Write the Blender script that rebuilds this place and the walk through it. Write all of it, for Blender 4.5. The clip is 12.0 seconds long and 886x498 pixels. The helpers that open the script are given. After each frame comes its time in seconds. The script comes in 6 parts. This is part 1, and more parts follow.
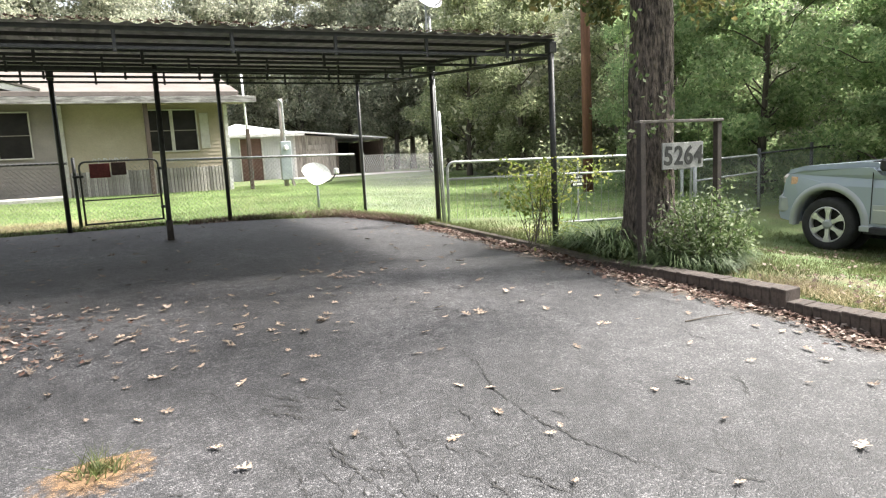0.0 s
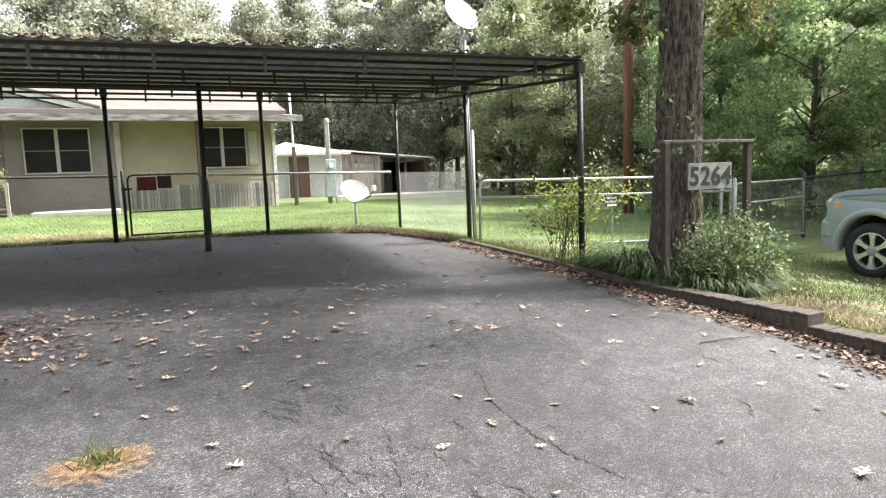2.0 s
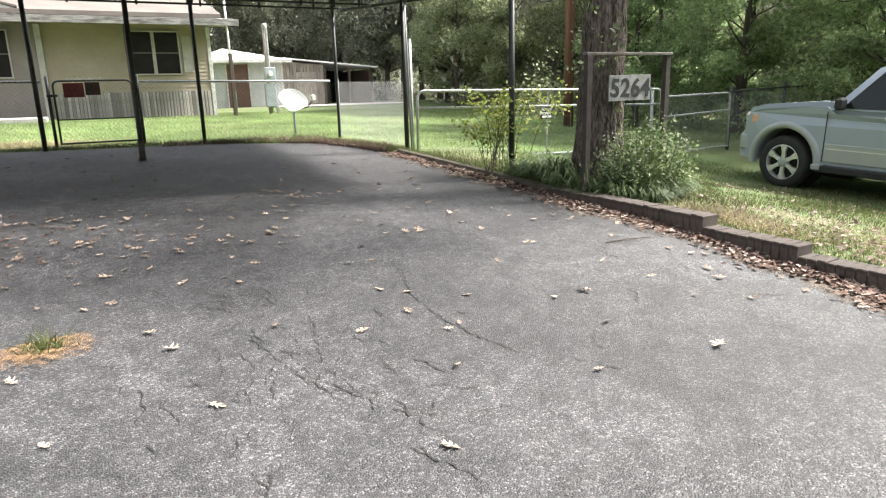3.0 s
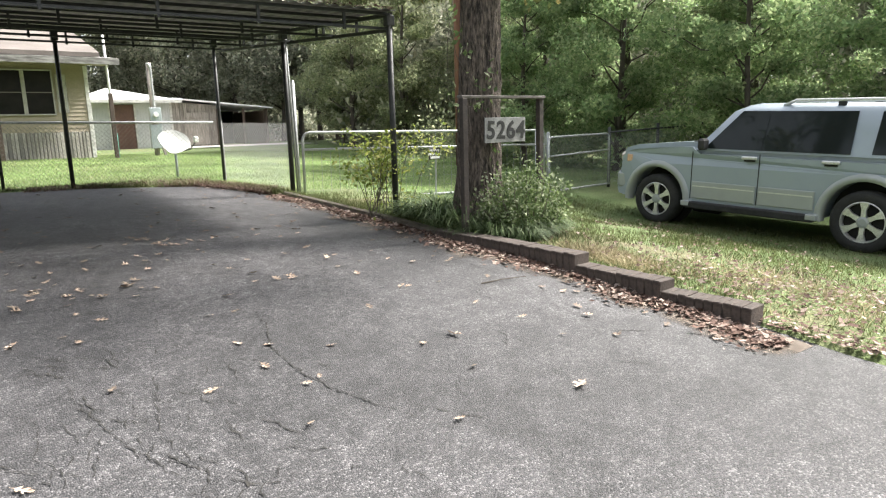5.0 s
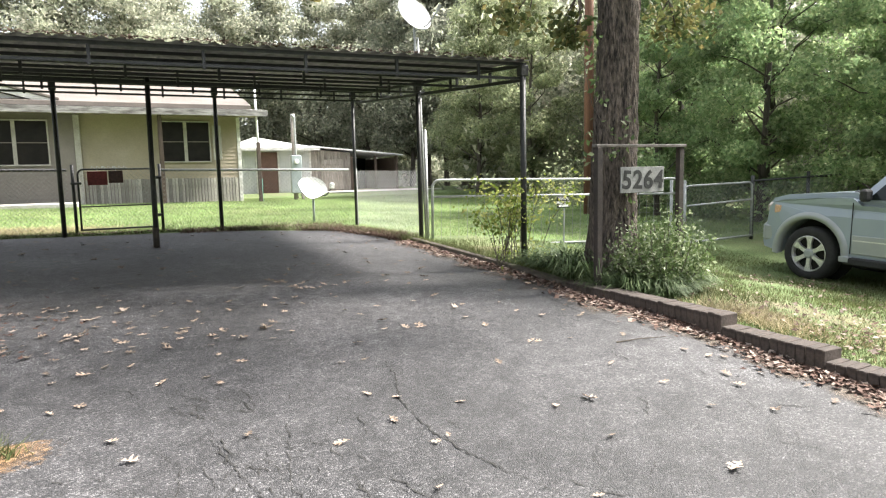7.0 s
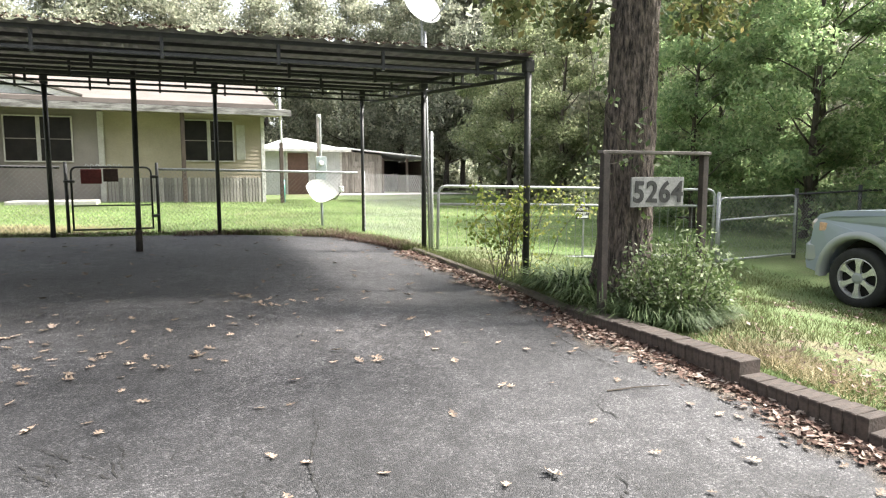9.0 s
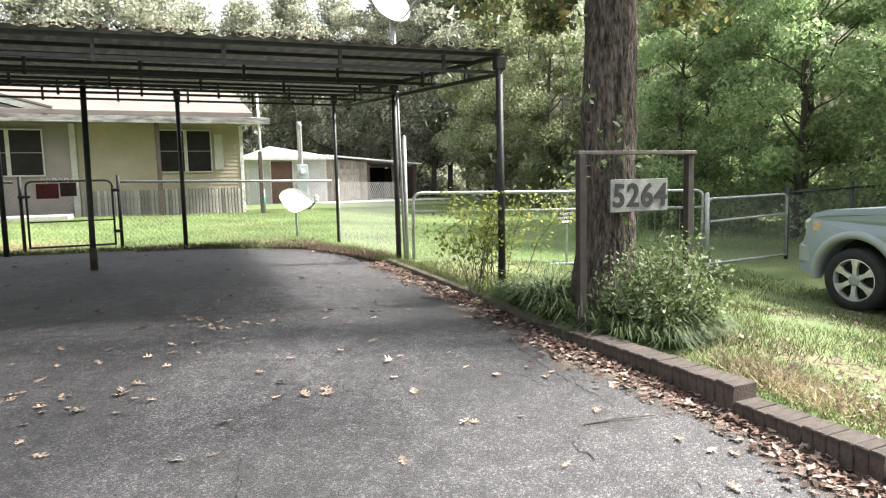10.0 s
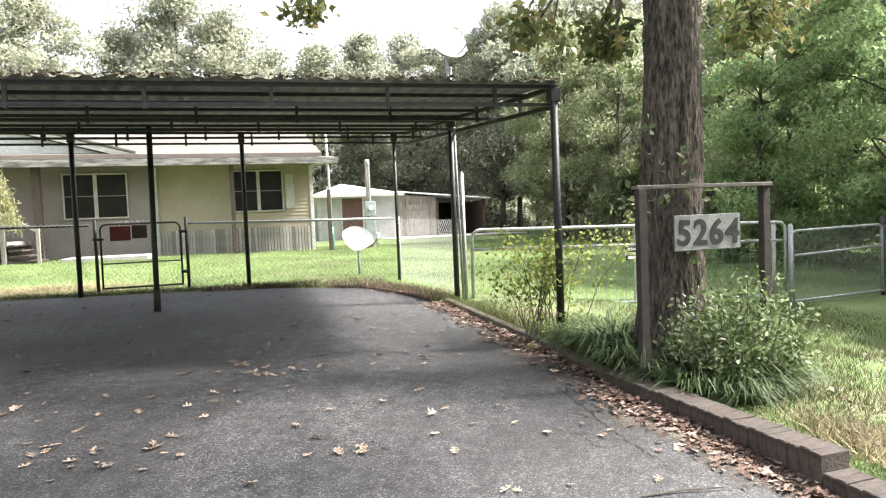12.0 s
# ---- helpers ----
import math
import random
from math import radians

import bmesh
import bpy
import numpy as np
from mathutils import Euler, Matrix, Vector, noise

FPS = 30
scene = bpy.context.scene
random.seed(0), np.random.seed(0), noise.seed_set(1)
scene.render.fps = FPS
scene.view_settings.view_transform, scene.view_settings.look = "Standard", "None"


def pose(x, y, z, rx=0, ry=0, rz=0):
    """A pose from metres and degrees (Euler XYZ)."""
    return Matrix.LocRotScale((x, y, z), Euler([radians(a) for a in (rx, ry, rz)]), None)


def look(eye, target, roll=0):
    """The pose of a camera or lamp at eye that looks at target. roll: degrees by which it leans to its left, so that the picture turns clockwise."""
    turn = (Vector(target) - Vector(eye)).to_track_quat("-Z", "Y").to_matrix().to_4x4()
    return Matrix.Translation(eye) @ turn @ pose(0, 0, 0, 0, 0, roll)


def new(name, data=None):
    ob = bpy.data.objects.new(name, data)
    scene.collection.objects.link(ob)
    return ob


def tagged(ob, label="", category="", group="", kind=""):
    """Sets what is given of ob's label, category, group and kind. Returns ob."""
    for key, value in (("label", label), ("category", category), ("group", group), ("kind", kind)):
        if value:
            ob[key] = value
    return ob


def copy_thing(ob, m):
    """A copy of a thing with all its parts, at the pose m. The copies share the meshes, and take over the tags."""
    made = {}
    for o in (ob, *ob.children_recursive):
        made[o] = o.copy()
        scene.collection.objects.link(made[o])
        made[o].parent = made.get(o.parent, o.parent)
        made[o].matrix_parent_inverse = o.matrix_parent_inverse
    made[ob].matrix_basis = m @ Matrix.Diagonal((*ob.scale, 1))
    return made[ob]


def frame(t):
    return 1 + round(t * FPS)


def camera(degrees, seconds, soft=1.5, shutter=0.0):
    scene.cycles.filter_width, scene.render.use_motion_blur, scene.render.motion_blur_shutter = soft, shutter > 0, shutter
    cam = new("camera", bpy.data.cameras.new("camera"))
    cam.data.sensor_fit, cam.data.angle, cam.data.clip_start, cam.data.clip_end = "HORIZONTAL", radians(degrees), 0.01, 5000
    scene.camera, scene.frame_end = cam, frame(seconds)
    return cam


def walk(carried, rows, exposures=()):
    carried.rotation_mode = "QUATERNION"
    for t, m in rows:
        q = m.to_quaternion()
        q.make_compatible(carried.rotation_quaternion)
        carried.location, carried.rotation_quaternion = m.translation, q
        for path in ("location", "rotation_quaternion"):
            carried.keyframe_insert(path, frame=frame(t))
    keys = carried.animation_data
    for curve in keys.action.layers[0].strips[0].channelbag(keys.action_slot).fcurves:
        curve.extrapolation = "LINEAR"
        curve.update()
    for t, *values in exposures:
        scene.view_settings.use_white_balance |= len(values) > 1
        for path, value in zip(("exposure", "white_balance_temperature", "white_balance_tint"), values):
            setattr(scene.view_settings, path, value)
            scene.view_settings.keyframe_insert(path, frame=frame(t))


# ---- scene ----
cam = camera(67.9, 12.0, soft=1.2)
PATH = [
    (0, (0.023, 0.024, 1.477), (0.966, 1.765, 1.193), -3.0),
    (0.5, (0.011, 0.025, 1.475), (0.993, 1.745, 1.191), -2.8),
    (1, (0.027, -0.001, 1.471), (1.05, 1.699, 1.215), -2.5),
    (1.5, (0.138, -0.066, 1.461), (1.15, 1.645, 1.239), -2.2),
    (2, (0.21, -0.146, 1.426), (1.034, 1.664, 1.21), -2.1),
    (2.5, (0.202, -0.351, 1.4), (0.955, 1.485, 1.153), -2.6),
    (3, (0.225, -0.507, 1.402), (1.159, 1.196, 0.924), -1.5),
    (3.5, (0.32, -0.573, 1.408), (1.507, 0.973, 0.958), 0.3),
    (3.7, (0.389, -0.579, 1.404), (1.651, 0.913, 0.979), 0.4),
    (5.3, (0.505, -0.508, 1.421), (1.621, 1.114, 1.072), -2.8),
    (5.5, (0.455, -0.469, 1.43), (1.447, 1.234, 1.093), -3.2),
    (6, (0.342, -0.414, 1.453), (1.024, 1.448, 1.19), -3.8),
    (6.5, (0.333, -0.406, 1.446), (1.004, 1.464, 1.217), -2.5),
    (7, (0.511, -0.392, 1.448), (1.401, 1.385, 1.221), -1.3),
    (7.5, (0.708, -0.338, 1.467), (1.464, 1.498, 1.232), -1.3),
    (7.7, (0.792, -0.313, 1.455), (1.539, 1.526, 1.212), -1.5),
    (9.3, (1.468, 0.234, 1.469), (2.254, 2.062, 1.266), 0.0),
    (9.5, (1.554, 0.304, 1.461), (2.318, 2.141, 1.262), -0.9),
    (10, (1.744, 0.488, 1.479), (2.549, 2.309, 1.28), -1.4),
    (10.5, (1.938, 0.569, 1.501), (2.706, 2.409, 1.333), -2.1),
    (11, (2.026, 0.612, 1.516), (2.71, 2.487, 1.393), -2.0),
    (11.5, (2.033, 0.656, 1.512), (2.67, 2.549, 1.41), -2.5),
    (12, (2.023, 0.682, 1.521), (2.628, 2.586, 1.43), -2.4),
]
walk(cam, [(t, look(eye, target, roll)) for t, eye, target, roll in PATH],
     exposures=[(0, 1.93), (2.5, 1.93), (3.5, 1.78), (5.5, 1.74), (7, 1.94), (9.5, 1.97), (12, 2.08)])

# ---- light ----
SUN_EL, SUN_AZ = 50.0, -11.0      # elevation; bearing of the sun from +x towards +y
world = bpy.data.worlds.new("hazy_sky")
scene.world = world
world.use_nodes = True
wn = world.node_tree
wn.nodes.clear()
w_out = wn.nodes.new("ShaderNodeOutputWorld")
w_bg = wn.nodes.new("ShaderNodeBackground")
w_sky = wn.nodes.new("ShaderNodeTexSky")
w_sky.sky_type = "NISHITA"
w_sky.sun_disc = False
w_sky.sun_elevation = radians(SUN_EL)
w_sky.sun_rotation = radians(90 - SUN_AZ)
w_sky.dust_density = 4.0
w_sky.air_density = 1.0
w_hsv = wn.nodes.new("ShaderNodeHueSaturation")
w_hsv.inputs["Saturation"].default_value = 0.32
wn.links.new(w_sky.outputs[0], w_hsv.inputs["Color"])
wn.links.new(w_hsv.outputs[0], w_bg.inputs[0])
w_bg.inputs[1].default_value = 0.15
wn.links.new(w_bg.outputs[0], w_out.inputs[0])

sun_data = bpy.data.lights.new("sun", "SUN")
sun_data.energy = 3.6
sun_data.angle = radians(7.0)
sun_data.color = (1.0, 0.965, 0.91)
sun = new("sun", sun_data)
ce, se = math.cos(radians(SUN_EL)), math.sin(radians(SUN_EL))
sun_dir = Vector((ce * math.cos(radians(SUN_AZ)), ce * math.sin(radians(SUN_AZ)), se))
sun.matrix_world = look(tuple(sun_dir * 60), (0, 0, 0))


# ---- materials ----
def material(name, dark, light, scale=6.0, rough=0.7, metal=0.0, bump=0.2, bump_scale=60.0, fine=None, island=0.0,
             spread=(0.3, 0.7), obj_random=0.0, stretch=(1, 1, 1), bump_dist=0.01):
    """A two-scale procedural surface: a broad stain between dark and light, a fine grain and relief."""
    m = bpy.data.materials.new(name)
    m.use_nodes = True
    nt = m.node_tree
    p = nt.nodes["Principled BSDF"]
    tc = nt.nodes.new("ShaderNodeTexCoord")
    mp = nt.nodes.new("ShaderNodeMapping")
    mp.inputs["Scale"].default_value = stretch
    nt.links.new(tc.outputs["Object"], mp.inputs[0])
    n1 = nt.nodes.new("ShaderNodeTexNoise")
    n1.inputs["Scale"].default_value = scale
    n1.inputs["Detail"].default_value = 6
    n1.inputs["Roughness"].default_value = 0.62
    nt.links.new(mp.outputs[0], n1.inputs["Vector"])
    ramp = nt.nodes.new("ShaderNodeValToRGB")
    ramp.color_ramp.elements[0].position, ramp.color_ramp.elements[1].position = spread
    ramp.color_ramp.elements[0].color = (*dark, 1)
    ramp.color_ramp.elements[1].color = (*light, 1)
    nt.links.new(n1.outputs[0], ramp.inputs[0])
    n2 = nt.nodes.new("ShaderNodeTexNoise")
    n2.inputs["Scale"].default_value = bump_scale
    n2.inputs["Detail"].default_value = 4
    nt.links.new(mp.outputs[0], n2.inputs["Vector"])
    mix = nt.nodes.new("ShaderNodeMix")
    mix.data_type, mix.blend_type = "RGBA", "MULTIPLY"
    mix.inputs["Factor"].default_value = 0.55 if fine is None else fine
    g = nt.nodes.new("ShaderNodeMapRange")
    g.inputs["From Min"].default_value, g.inputs["From Max"].default_value = 0.3, 0.7
    g.inputs["To Min"].default_value, g.inputs["To Max"].default_value = 0.55, 1.25
    nt.links.new(n2.outputs[0], g.inputs[0])
    nt.links.new(ramp.outputs[0], mix.inputs["A"])
    nt.links.new(g.outputs[0], mix.inputs["B"])
    last = mix.outputs["Result"]
    if island or obj_random:
        src = nt.nodes.new("ShaderNodeNewGeometry").outputs["Random Per Island"] if island else nt.nodes.new("ShaderNodeObjectInfo").outputs["Random"]
        amount = island or obj_random
        r = nt.nodes.new("ShaderNodeMapRange")
        r.inputs["To Min"].default_value, r.inputs["To Max"].default_value = 1 - amount, 1 + amount
        nt.links.new(src, r.inputs[0])
        hs = nt.nodes.new("ShaderNodeHueSaturation")
        nt.links.new(last, hs.inputs["Color"])
        nt.links.new(r.outputs[0], hs.inputs["Value"])
        last = hs.outputs[0]
    nt.links.new(last, p.inputs["Base Color"])
    p.inputs["Roughness"].default_value = rough
    p.inputs["Metallic"].default_value = metal
    if bump:
        b = nt.nodes.new("ShaderNodeBump")
        b.inputs["Strength"].default_value = bump
        b.inputs["Distance"].default_value = bump_dist
        nt.links.new(n2.outputs[0], b.inputs["Height"])
        nt.links.new(b.outputs[0], p.inputs["Normal"])
    return m


def leaf_material(name, colours, value=0.35, glow=0.45, rough=0.55):
    """Thin leaves: a colour drawn per leaf from a ramp, with light passing through them."""
    m = bpy.data.materials.new(name)
    m.use_nodes = True
    nt = m.node_tree
    p = nt.nodes["Principled BSDF"]
    out = nt.nodes["Material Output"]
    geo = nt.nodes.new("ShaderNodeNewGeometry")
    ramp = nt.nodes.new("ShaderNodeValToRGB")
    el = ramp.color_ramp.elements
    while len(el) < len(colours):
        el.new(0.5)
    for i, c in enumerate(colours):
        el[i].position = i / max(1, len(colours) - 1)
        el[i].color = (*c, 1)
    nt.links.new(geo.outputs["Random Per Island"], ramp.inputs[0])
    tc = nt.nodes.new("ShaderNodeTexCoord")
    n = nt.nodes.new("ShaderNodeTexNoise")
    n.inputs["Scale"].default_value = 0.7
    n.inputs["Detail"].default_value = 3
    nt.links.new(tc.outputs["Object"], n.inputs["Vector"])
    mr = nt.nodes.new("ShaderNodeMapRange")
    mr.inputs["From Min"].default_value, mr.inputs["From Max"].default_value = 0.3, 0.7
    mr.inputs["To Min"].default_value, mr.inputs["To Max"].default_value = 1 - value, 1 + value
    nt.links.new(n.outputs[0], mr.inputs[0])
    hs = nt.nodes.new("ShaderNodeHueSaturation")
    nt.links.new(ramp.outputs[0], hs.inputs["Color"])
    nt.links.new(mr.outputs[0], hs.inputs["Value"])
    nt.links.new(hs.outputs[0], p.inputs["Base Color"])
    p.inputs["Roughness"].default_value = rough
    p.inputs["Specular IOR Level"].default_value = 0.22
    tr = nt.nodes.new("ShaderNodeBsdfTranslucent")
    nt.links.new(hs.outputs[0], tr.inputs[0])
    ms = nt.nodes.new("ShaderNodeMixShader")
    ms.inputs[0].default_value = glow
    nt.links.new(p.outputs[0], ms.inputs[1])
    nt.links.new(tr.outputs[0], ms.inputs[2])
    nt.links.new(ms.outputs[0], out.inputs[0])
    return m


def asphalt_material():
    m = bpy.data.materials.new("worn_asphalt")
    m.use_nodes = True
    nt = m.node_tree
    p = nt.nodes["Principled BSDF"]
    tc = nt.nodes.new("ShaderNodeTexCoord")
    v = nt.nodes.new("ShaderNodeTexVoronoi")
    v.inputs["Scale"].default_value = 128
    nt.links.new(tc.outputs["Object"], v.inputs["Vector"])
    sep = nt.nodes.new("ShaderNodeSeparateColor")
    nt.links.new(v.outputs["Color"], sep.inputs[0])
    stone = nt.nodes.new("ShaderNodeValToRGB")          # aggregate: mostly dark, some pale chips
    e = stone.color_ramp.elements
    e[0].position, e[0].color = 0.0, (0.02, 0.02, 0.021, 1)
    e[1].position, e[1].color = 1.0, (0.165, 0.158, 0.159, 1)
    k = e.new(0.55)
    k.color = (0.042, 0.040, 0.0415, 1)
    k = e.new(0.82)
    k.color = (0.075, 0.071, 0.072, 1)
    nt.links.new(sep.outputs[0], stone.inputs[0])
    big = nt.nodes.new("ShaderNodeTexNoise")             # worn and sealed patches
    big.inputs["Scale"].default_value = 0.55
    big.inputs["Detail"].default_value = 7
    big.inputs["Roughness"].default_value = 0.6
    nt.links.new(tc.outputs["Object"], big.inputs["Vector"])
    br = nt.nodes.new("ShaderNodeMapRange")
    br.inputs["From Min"].default_value, br.inputs["From Max"].default_value = 0.36, 0.64
    br.inputs["To Min"].default_value, br.inputs["To Max"].default_value = 0.46, 1.3
    nt.links.new(big.outputs[0], br.inputs[0])
    mid = nt.nodes.new("ShaderNodeTexNoise")
    mid.inputs["Scale"].default_value = 9
    mid.inputs["Detail"].default_value = 6
    nt.links.new(tc.outputs["Object"], mid.inputs["Vector"])
    mr = nt.nodes.new("ShaderNodeMapRange")
    mr.inputs["From Min"].default_value, mr.inputs["From Max"].default_value = 0.3, 0.7
    mr.inputs["To Min"].default_value, mr.inputs["To Max"].default_value = 0.6, 1.32
    nt.links.new(mid.outputs[0], mr.inputs[0])
    mul = nt.nodes.new("ShaderNodeMath")
    mul.operation = "MULTIPLY"
    nt.links.new(br.outputs[0], mul.inputs[0])
    nt.links.new(mr.outputs[0], mul.inputs[1])
    mix = nt.nodes.new("ShaderNodeMix")
    mix.data_type, mix.blend_type = "RGBA", "MULTIPLY"
    mix.inputs["Factor"].default_value = 1.0
    nt.links.new(stone.outputs[0], mix.inputs["A"])
    nt.links.new(mul.outputs[0], mix.inputs["B"])
    nt.links.new(mix.outputs["Result"], p.inputs["Base Color"])
    p.inputs["Roughness"].default_value = 0.62
    b = nt.nodes.new("ShaderNodeBump")
    b.inputs["Strength"].default_value = 0.7
    b.inputs["Distance"].default_value = 0.009
    nt.links.new(v.outputs["Distance"], b.inputs["Height"])
    b.invert = True
    nt.links.new(b.outputs[0], p.inputs["Normal"])
    return m


def ground_material():
    m = bpy.data.materials.new("lawn_soil")
    m.use_nodes = True
    nt = m.node_tree
    p = nt.nodes["Principled BSDF"]
    tc = nt.nodes.new("ShaderNodeTexCoord")
    n1 = nt.nodes.new("ShaderNodeTexNoise")
    n1.inputs["Scale"].default_value = 0.45
    n1.inputs["Detail"].default_value = 8
    n1.inputs["Roughness"].default_value = 0.65
    nt.links.new(tc.outputs["Object"], n1.inputs["Vector"])
    ramp = nt.nodes.new("ShaderNodeValToRGB")
    e = ramp.color_ramp.elements
    e[0].position, e[0].color = 0.34, (0.17, 0.15, 0.085, 1)
    e[1].position, e[1].color = 0.7, (0.10, 0.165, 0.045, 1)
    k = e.new(0.45)
    k.color = (0.125, 0.16, 0.06, 1)
    nt.links.new(n1.outputs[0], ramp.inputs[0])
    n2 = nt.nodes.new("ShaderNodeTexNoise")
    n2.inputs["Scale"].default_value = 45
    n2.inputs["Detail"].default_value = 5
    nt.links.new(tc.outputs["Object"], n2.inputs["Vector"])
    r = nt.nodes.new("ShaderNodeMapRange")
    r.inputs["From Min"].default_value, r.inputs["From Max"].default_value = 0.3, 0.7
    r.inputs["To Min"].default_value, r.inputs["To Max"].default_value = 0.55, 1.35
    nt.links.new(n2.outputs[0], r.inputs[0])
    mix = nt.nodes.new("ShaderNodeMix")
    mix.data_type, mix.blend_type = "RGBA", "MULTIPLY"
    mix.inputs["Factor"].default_value = 1
    nt.links.new(ramp.outputs[0], mix.inputs["A"])
    nt.links.new(r.outputs[0], mix.inputs["B"])
    nt.links.new(mix.outputs["Result"], p.inputs["Base Color"])
    p.inputs["Roughness"].default_value = 0.95
    b = nt.nodes.new("ShaderNodeBump")
    b.inputs["Strength"].default_value = 0.8
    b.inputs["Distance"].default_value = 0.03
    nt.links.new(n2.outputs[0], b.inputs["Height"])
    nt.links.new(b.outputs[0], p.inputs["Normal"])
    return m


M_ASPHALT = asphalt_material()
M_GROUND = ground_material()
M_STEEL = material("dark_painted_steel", (0.011, 0.012, 0.012), (0.034, 0.035, 0.034), 14, 0.55, 0.0, 0.25, 90)
M_RUST = material("rusty_steel", (0.022, 0.018, 0.016), (0.062, 0.048, 0.041), 10, 0.75, 0.0, 0.3, 80)
M_FRAME = material("worn_frame_steel", (0.07, 0.06, 0.052), (0.17, 0.15, 0.135), 9, 0.7, 0.0, 0.3, 70)
M_GALV = material("galvanised_steel", (0.30, 0.31, 0.31), (0.5, 0.51, 0.51), 12, 0.5, 0.35, 0.12, 70)
M_WIRE = material("fence_wire", (0.20, 0.205, 0.20), (0.34, 0.34, 0.335), 12, 0.55, 0.3, 0.0, 70)
M_SHEET = material("corrugated_sheet", (0.06, 0.056, 0.05), (0.17, 0.16, 0.145), 1.6, 0.55, 0.0, 0.15, 30, stretch=(1, 4, 1))
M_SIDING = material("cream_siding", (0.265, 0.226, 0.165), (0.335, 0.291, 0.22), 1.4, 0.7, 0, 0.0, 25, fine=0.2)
# grey siding darker than the cream, the porch shade put into its colour
M_SIDING_GREY_SHADED = material("grey_shaded_siding", (0.165, 0.146, 0.132), (0.225, 0.20, 0.182), 1.2, 0.75, 0, 0.0, 25, fine=0.2)
M_TRIM = material("weathered_white_trim", (0.38, 0.37, 0.35), (0.72, 0.71, 0.68), 3.5, 0.7, 0, 0.15, 40, stretch=(1, 1, 3))
# darker copy of the white trim, with porch shade put into the colour
M_TRIM_SHADED = material("shaded_white_trim", (0.30, 0.285, 0.26), (0.44, 0.42, 0.39), 4, 0.7, 0, 0.1, 40)
M_FASCIA = material("peeling_fascia", (0.085, 0.078, 0.072), (0.30, 0.29, 0.275), 2.2, 0.8, 0, 0.25, 30, stretch=(1, 1, 6), spread=(0.38, 0.62))
M_SKIRT = material("skirting_board", (0.22, 0.205, 0.18), (0.42, 0.40, 0.365), 4, 0.85, 0, 0.2, 40, obj_random=0.4, stretch=(3, 3, 0.5))
M_SHINGLE = material("tan_shingle", (0.125, 0.107, 0.094), (0.185, 0.16, 0.14), 1.2, 0.9, 0, 0.3, 60)
M_GLASSDARK = material("dark_window_screen", (0.008, 0.007, 0.007), (0.02, 0.017, 0.016), 3, 0.3, 0, 0.05, 60)
M_GLASSDARK.node_tree.nodes["Principled BSDF"].inputs["Specular IOR Level"].default_value = 0.15
M_WOOD_GREY = material("weathered_grey_wood", (0.17, 0.15, 0.13), (0.36, 0.33, 0.30), 5, 0.85, 0, 0.35, 50, obj_random=0.25, stretch=(3, 3, 0.5))
M_WOOD_BROWN = material("brown_stained_wood", (0.045, 0.032, 0.026), (0.10, 0.072, 0.056), 5, 0.8, 0, 0.35, 45, stretch=(3, 3, 0.4))
M_POLE = material("creosote_pole", (0.11, 0.05, 0.03), (0.22, 0.105, 0.065), 4, 0.85, 0, 0.35, 40, stretch=(3, 3, 0.3))
M_DISH = material("white_enamel", (0.74, 0.74, 0.73), (0.86, 0.86, 0.85), 5, 0.35, 0, 0.03, 40)
M_MESHDISH = material("pale_dish_paint", (0.62, 0.62, 0.62), (0.75, 0.75, 0.74), 5, 0.45, 0, 0.05, 60)
M_CONCRETE = material("old_concrete", (0.30, 0.29, 0.26), (0.46, 0.45, 0.42), 2.5, 0.9, 0, 0.3, 70)
M_BRICK = material("brown_brick", (0.045, 0.036, 0.03), (0.125, 0.095, 0.08), 7, 0.92, 0, 0.5, 60, obj_random=0.1)
M_BARK = material("oak_bark", (0.02, 0.016, 0.013), (0.175, 0.14, 0.115), 13, 0.92, 0, 1.0, 26, stretch=(2.6, 2.6, 0.6), spread=(0.36, 0.62), bump_dist=0.05)
M_BARK_FAR = material("forest_bark", (0.04, 0.034, 0.028), (0.13, 0.11, 0.09), 4, 0.95, 0, 0.5, 20, stretch=(3, 3, 0.4))
M_REDSIGN = material("faded_red_board", (0.10, 0.015, 0.018), (0.19, 0.03, 0.03), 6, 0.6, 0, 0.1, 50)
M_SIGNDARK = material("dark_board", (0.035, 0.018, 0.016), (0.08, 0.04, 0.035), 6, 0.6, 0, 0.1, 50)
M_PLATE = material("chalky_white_plate", (0.17, 0.17, 0.165), (0.35, 0.35, 0.335), 6, 0.8, 0, 0.2, 60)
M_LETTER = material("black_numeral", (0.015, 0.015, 0.016), (0.05, 0.05, 0.05), 20, 0.6, 0, 0.1, 80)
M_DOOR = material("brown_door", (0.085, 0.042, 0.032), (0.14, 0.075, 0.058), 3, 0.65, 0, 0.15, 40)
M_METALROOF = material("white_metal_roof", (0.62, 0.64, 0.66), (0.82, 0.83, 0.84), 1.5, 0.5, 0, 0.05, 30)
M_GARAGE = material("pale_garage_siding", (0.40, 0.41, 0.42), (0.56, 0.57, 0.57), 1.5, 0.7, 0, 0.1, 30)
# near-black, also used where shade in gaps and recesses is painted in
M_BLACK = material("dark_interior", (0.006, 0.006, 0.006), (0.014, 0.013, 0.012), 2, 0.9, 0, 0.1, 20)
M_TEAL = material("grey_green_metal", (0.27, 0.31, 0.32), (0.38, 0.42, 0.43), 4, 0.5, 0.1, 0.05, 40)
M_GREENPIPE = material("green_pipe", (0.02, 0.17, 0.13), (0.04, 0.26, 0.2), 4, 0.4, 0, 0.05, 40)
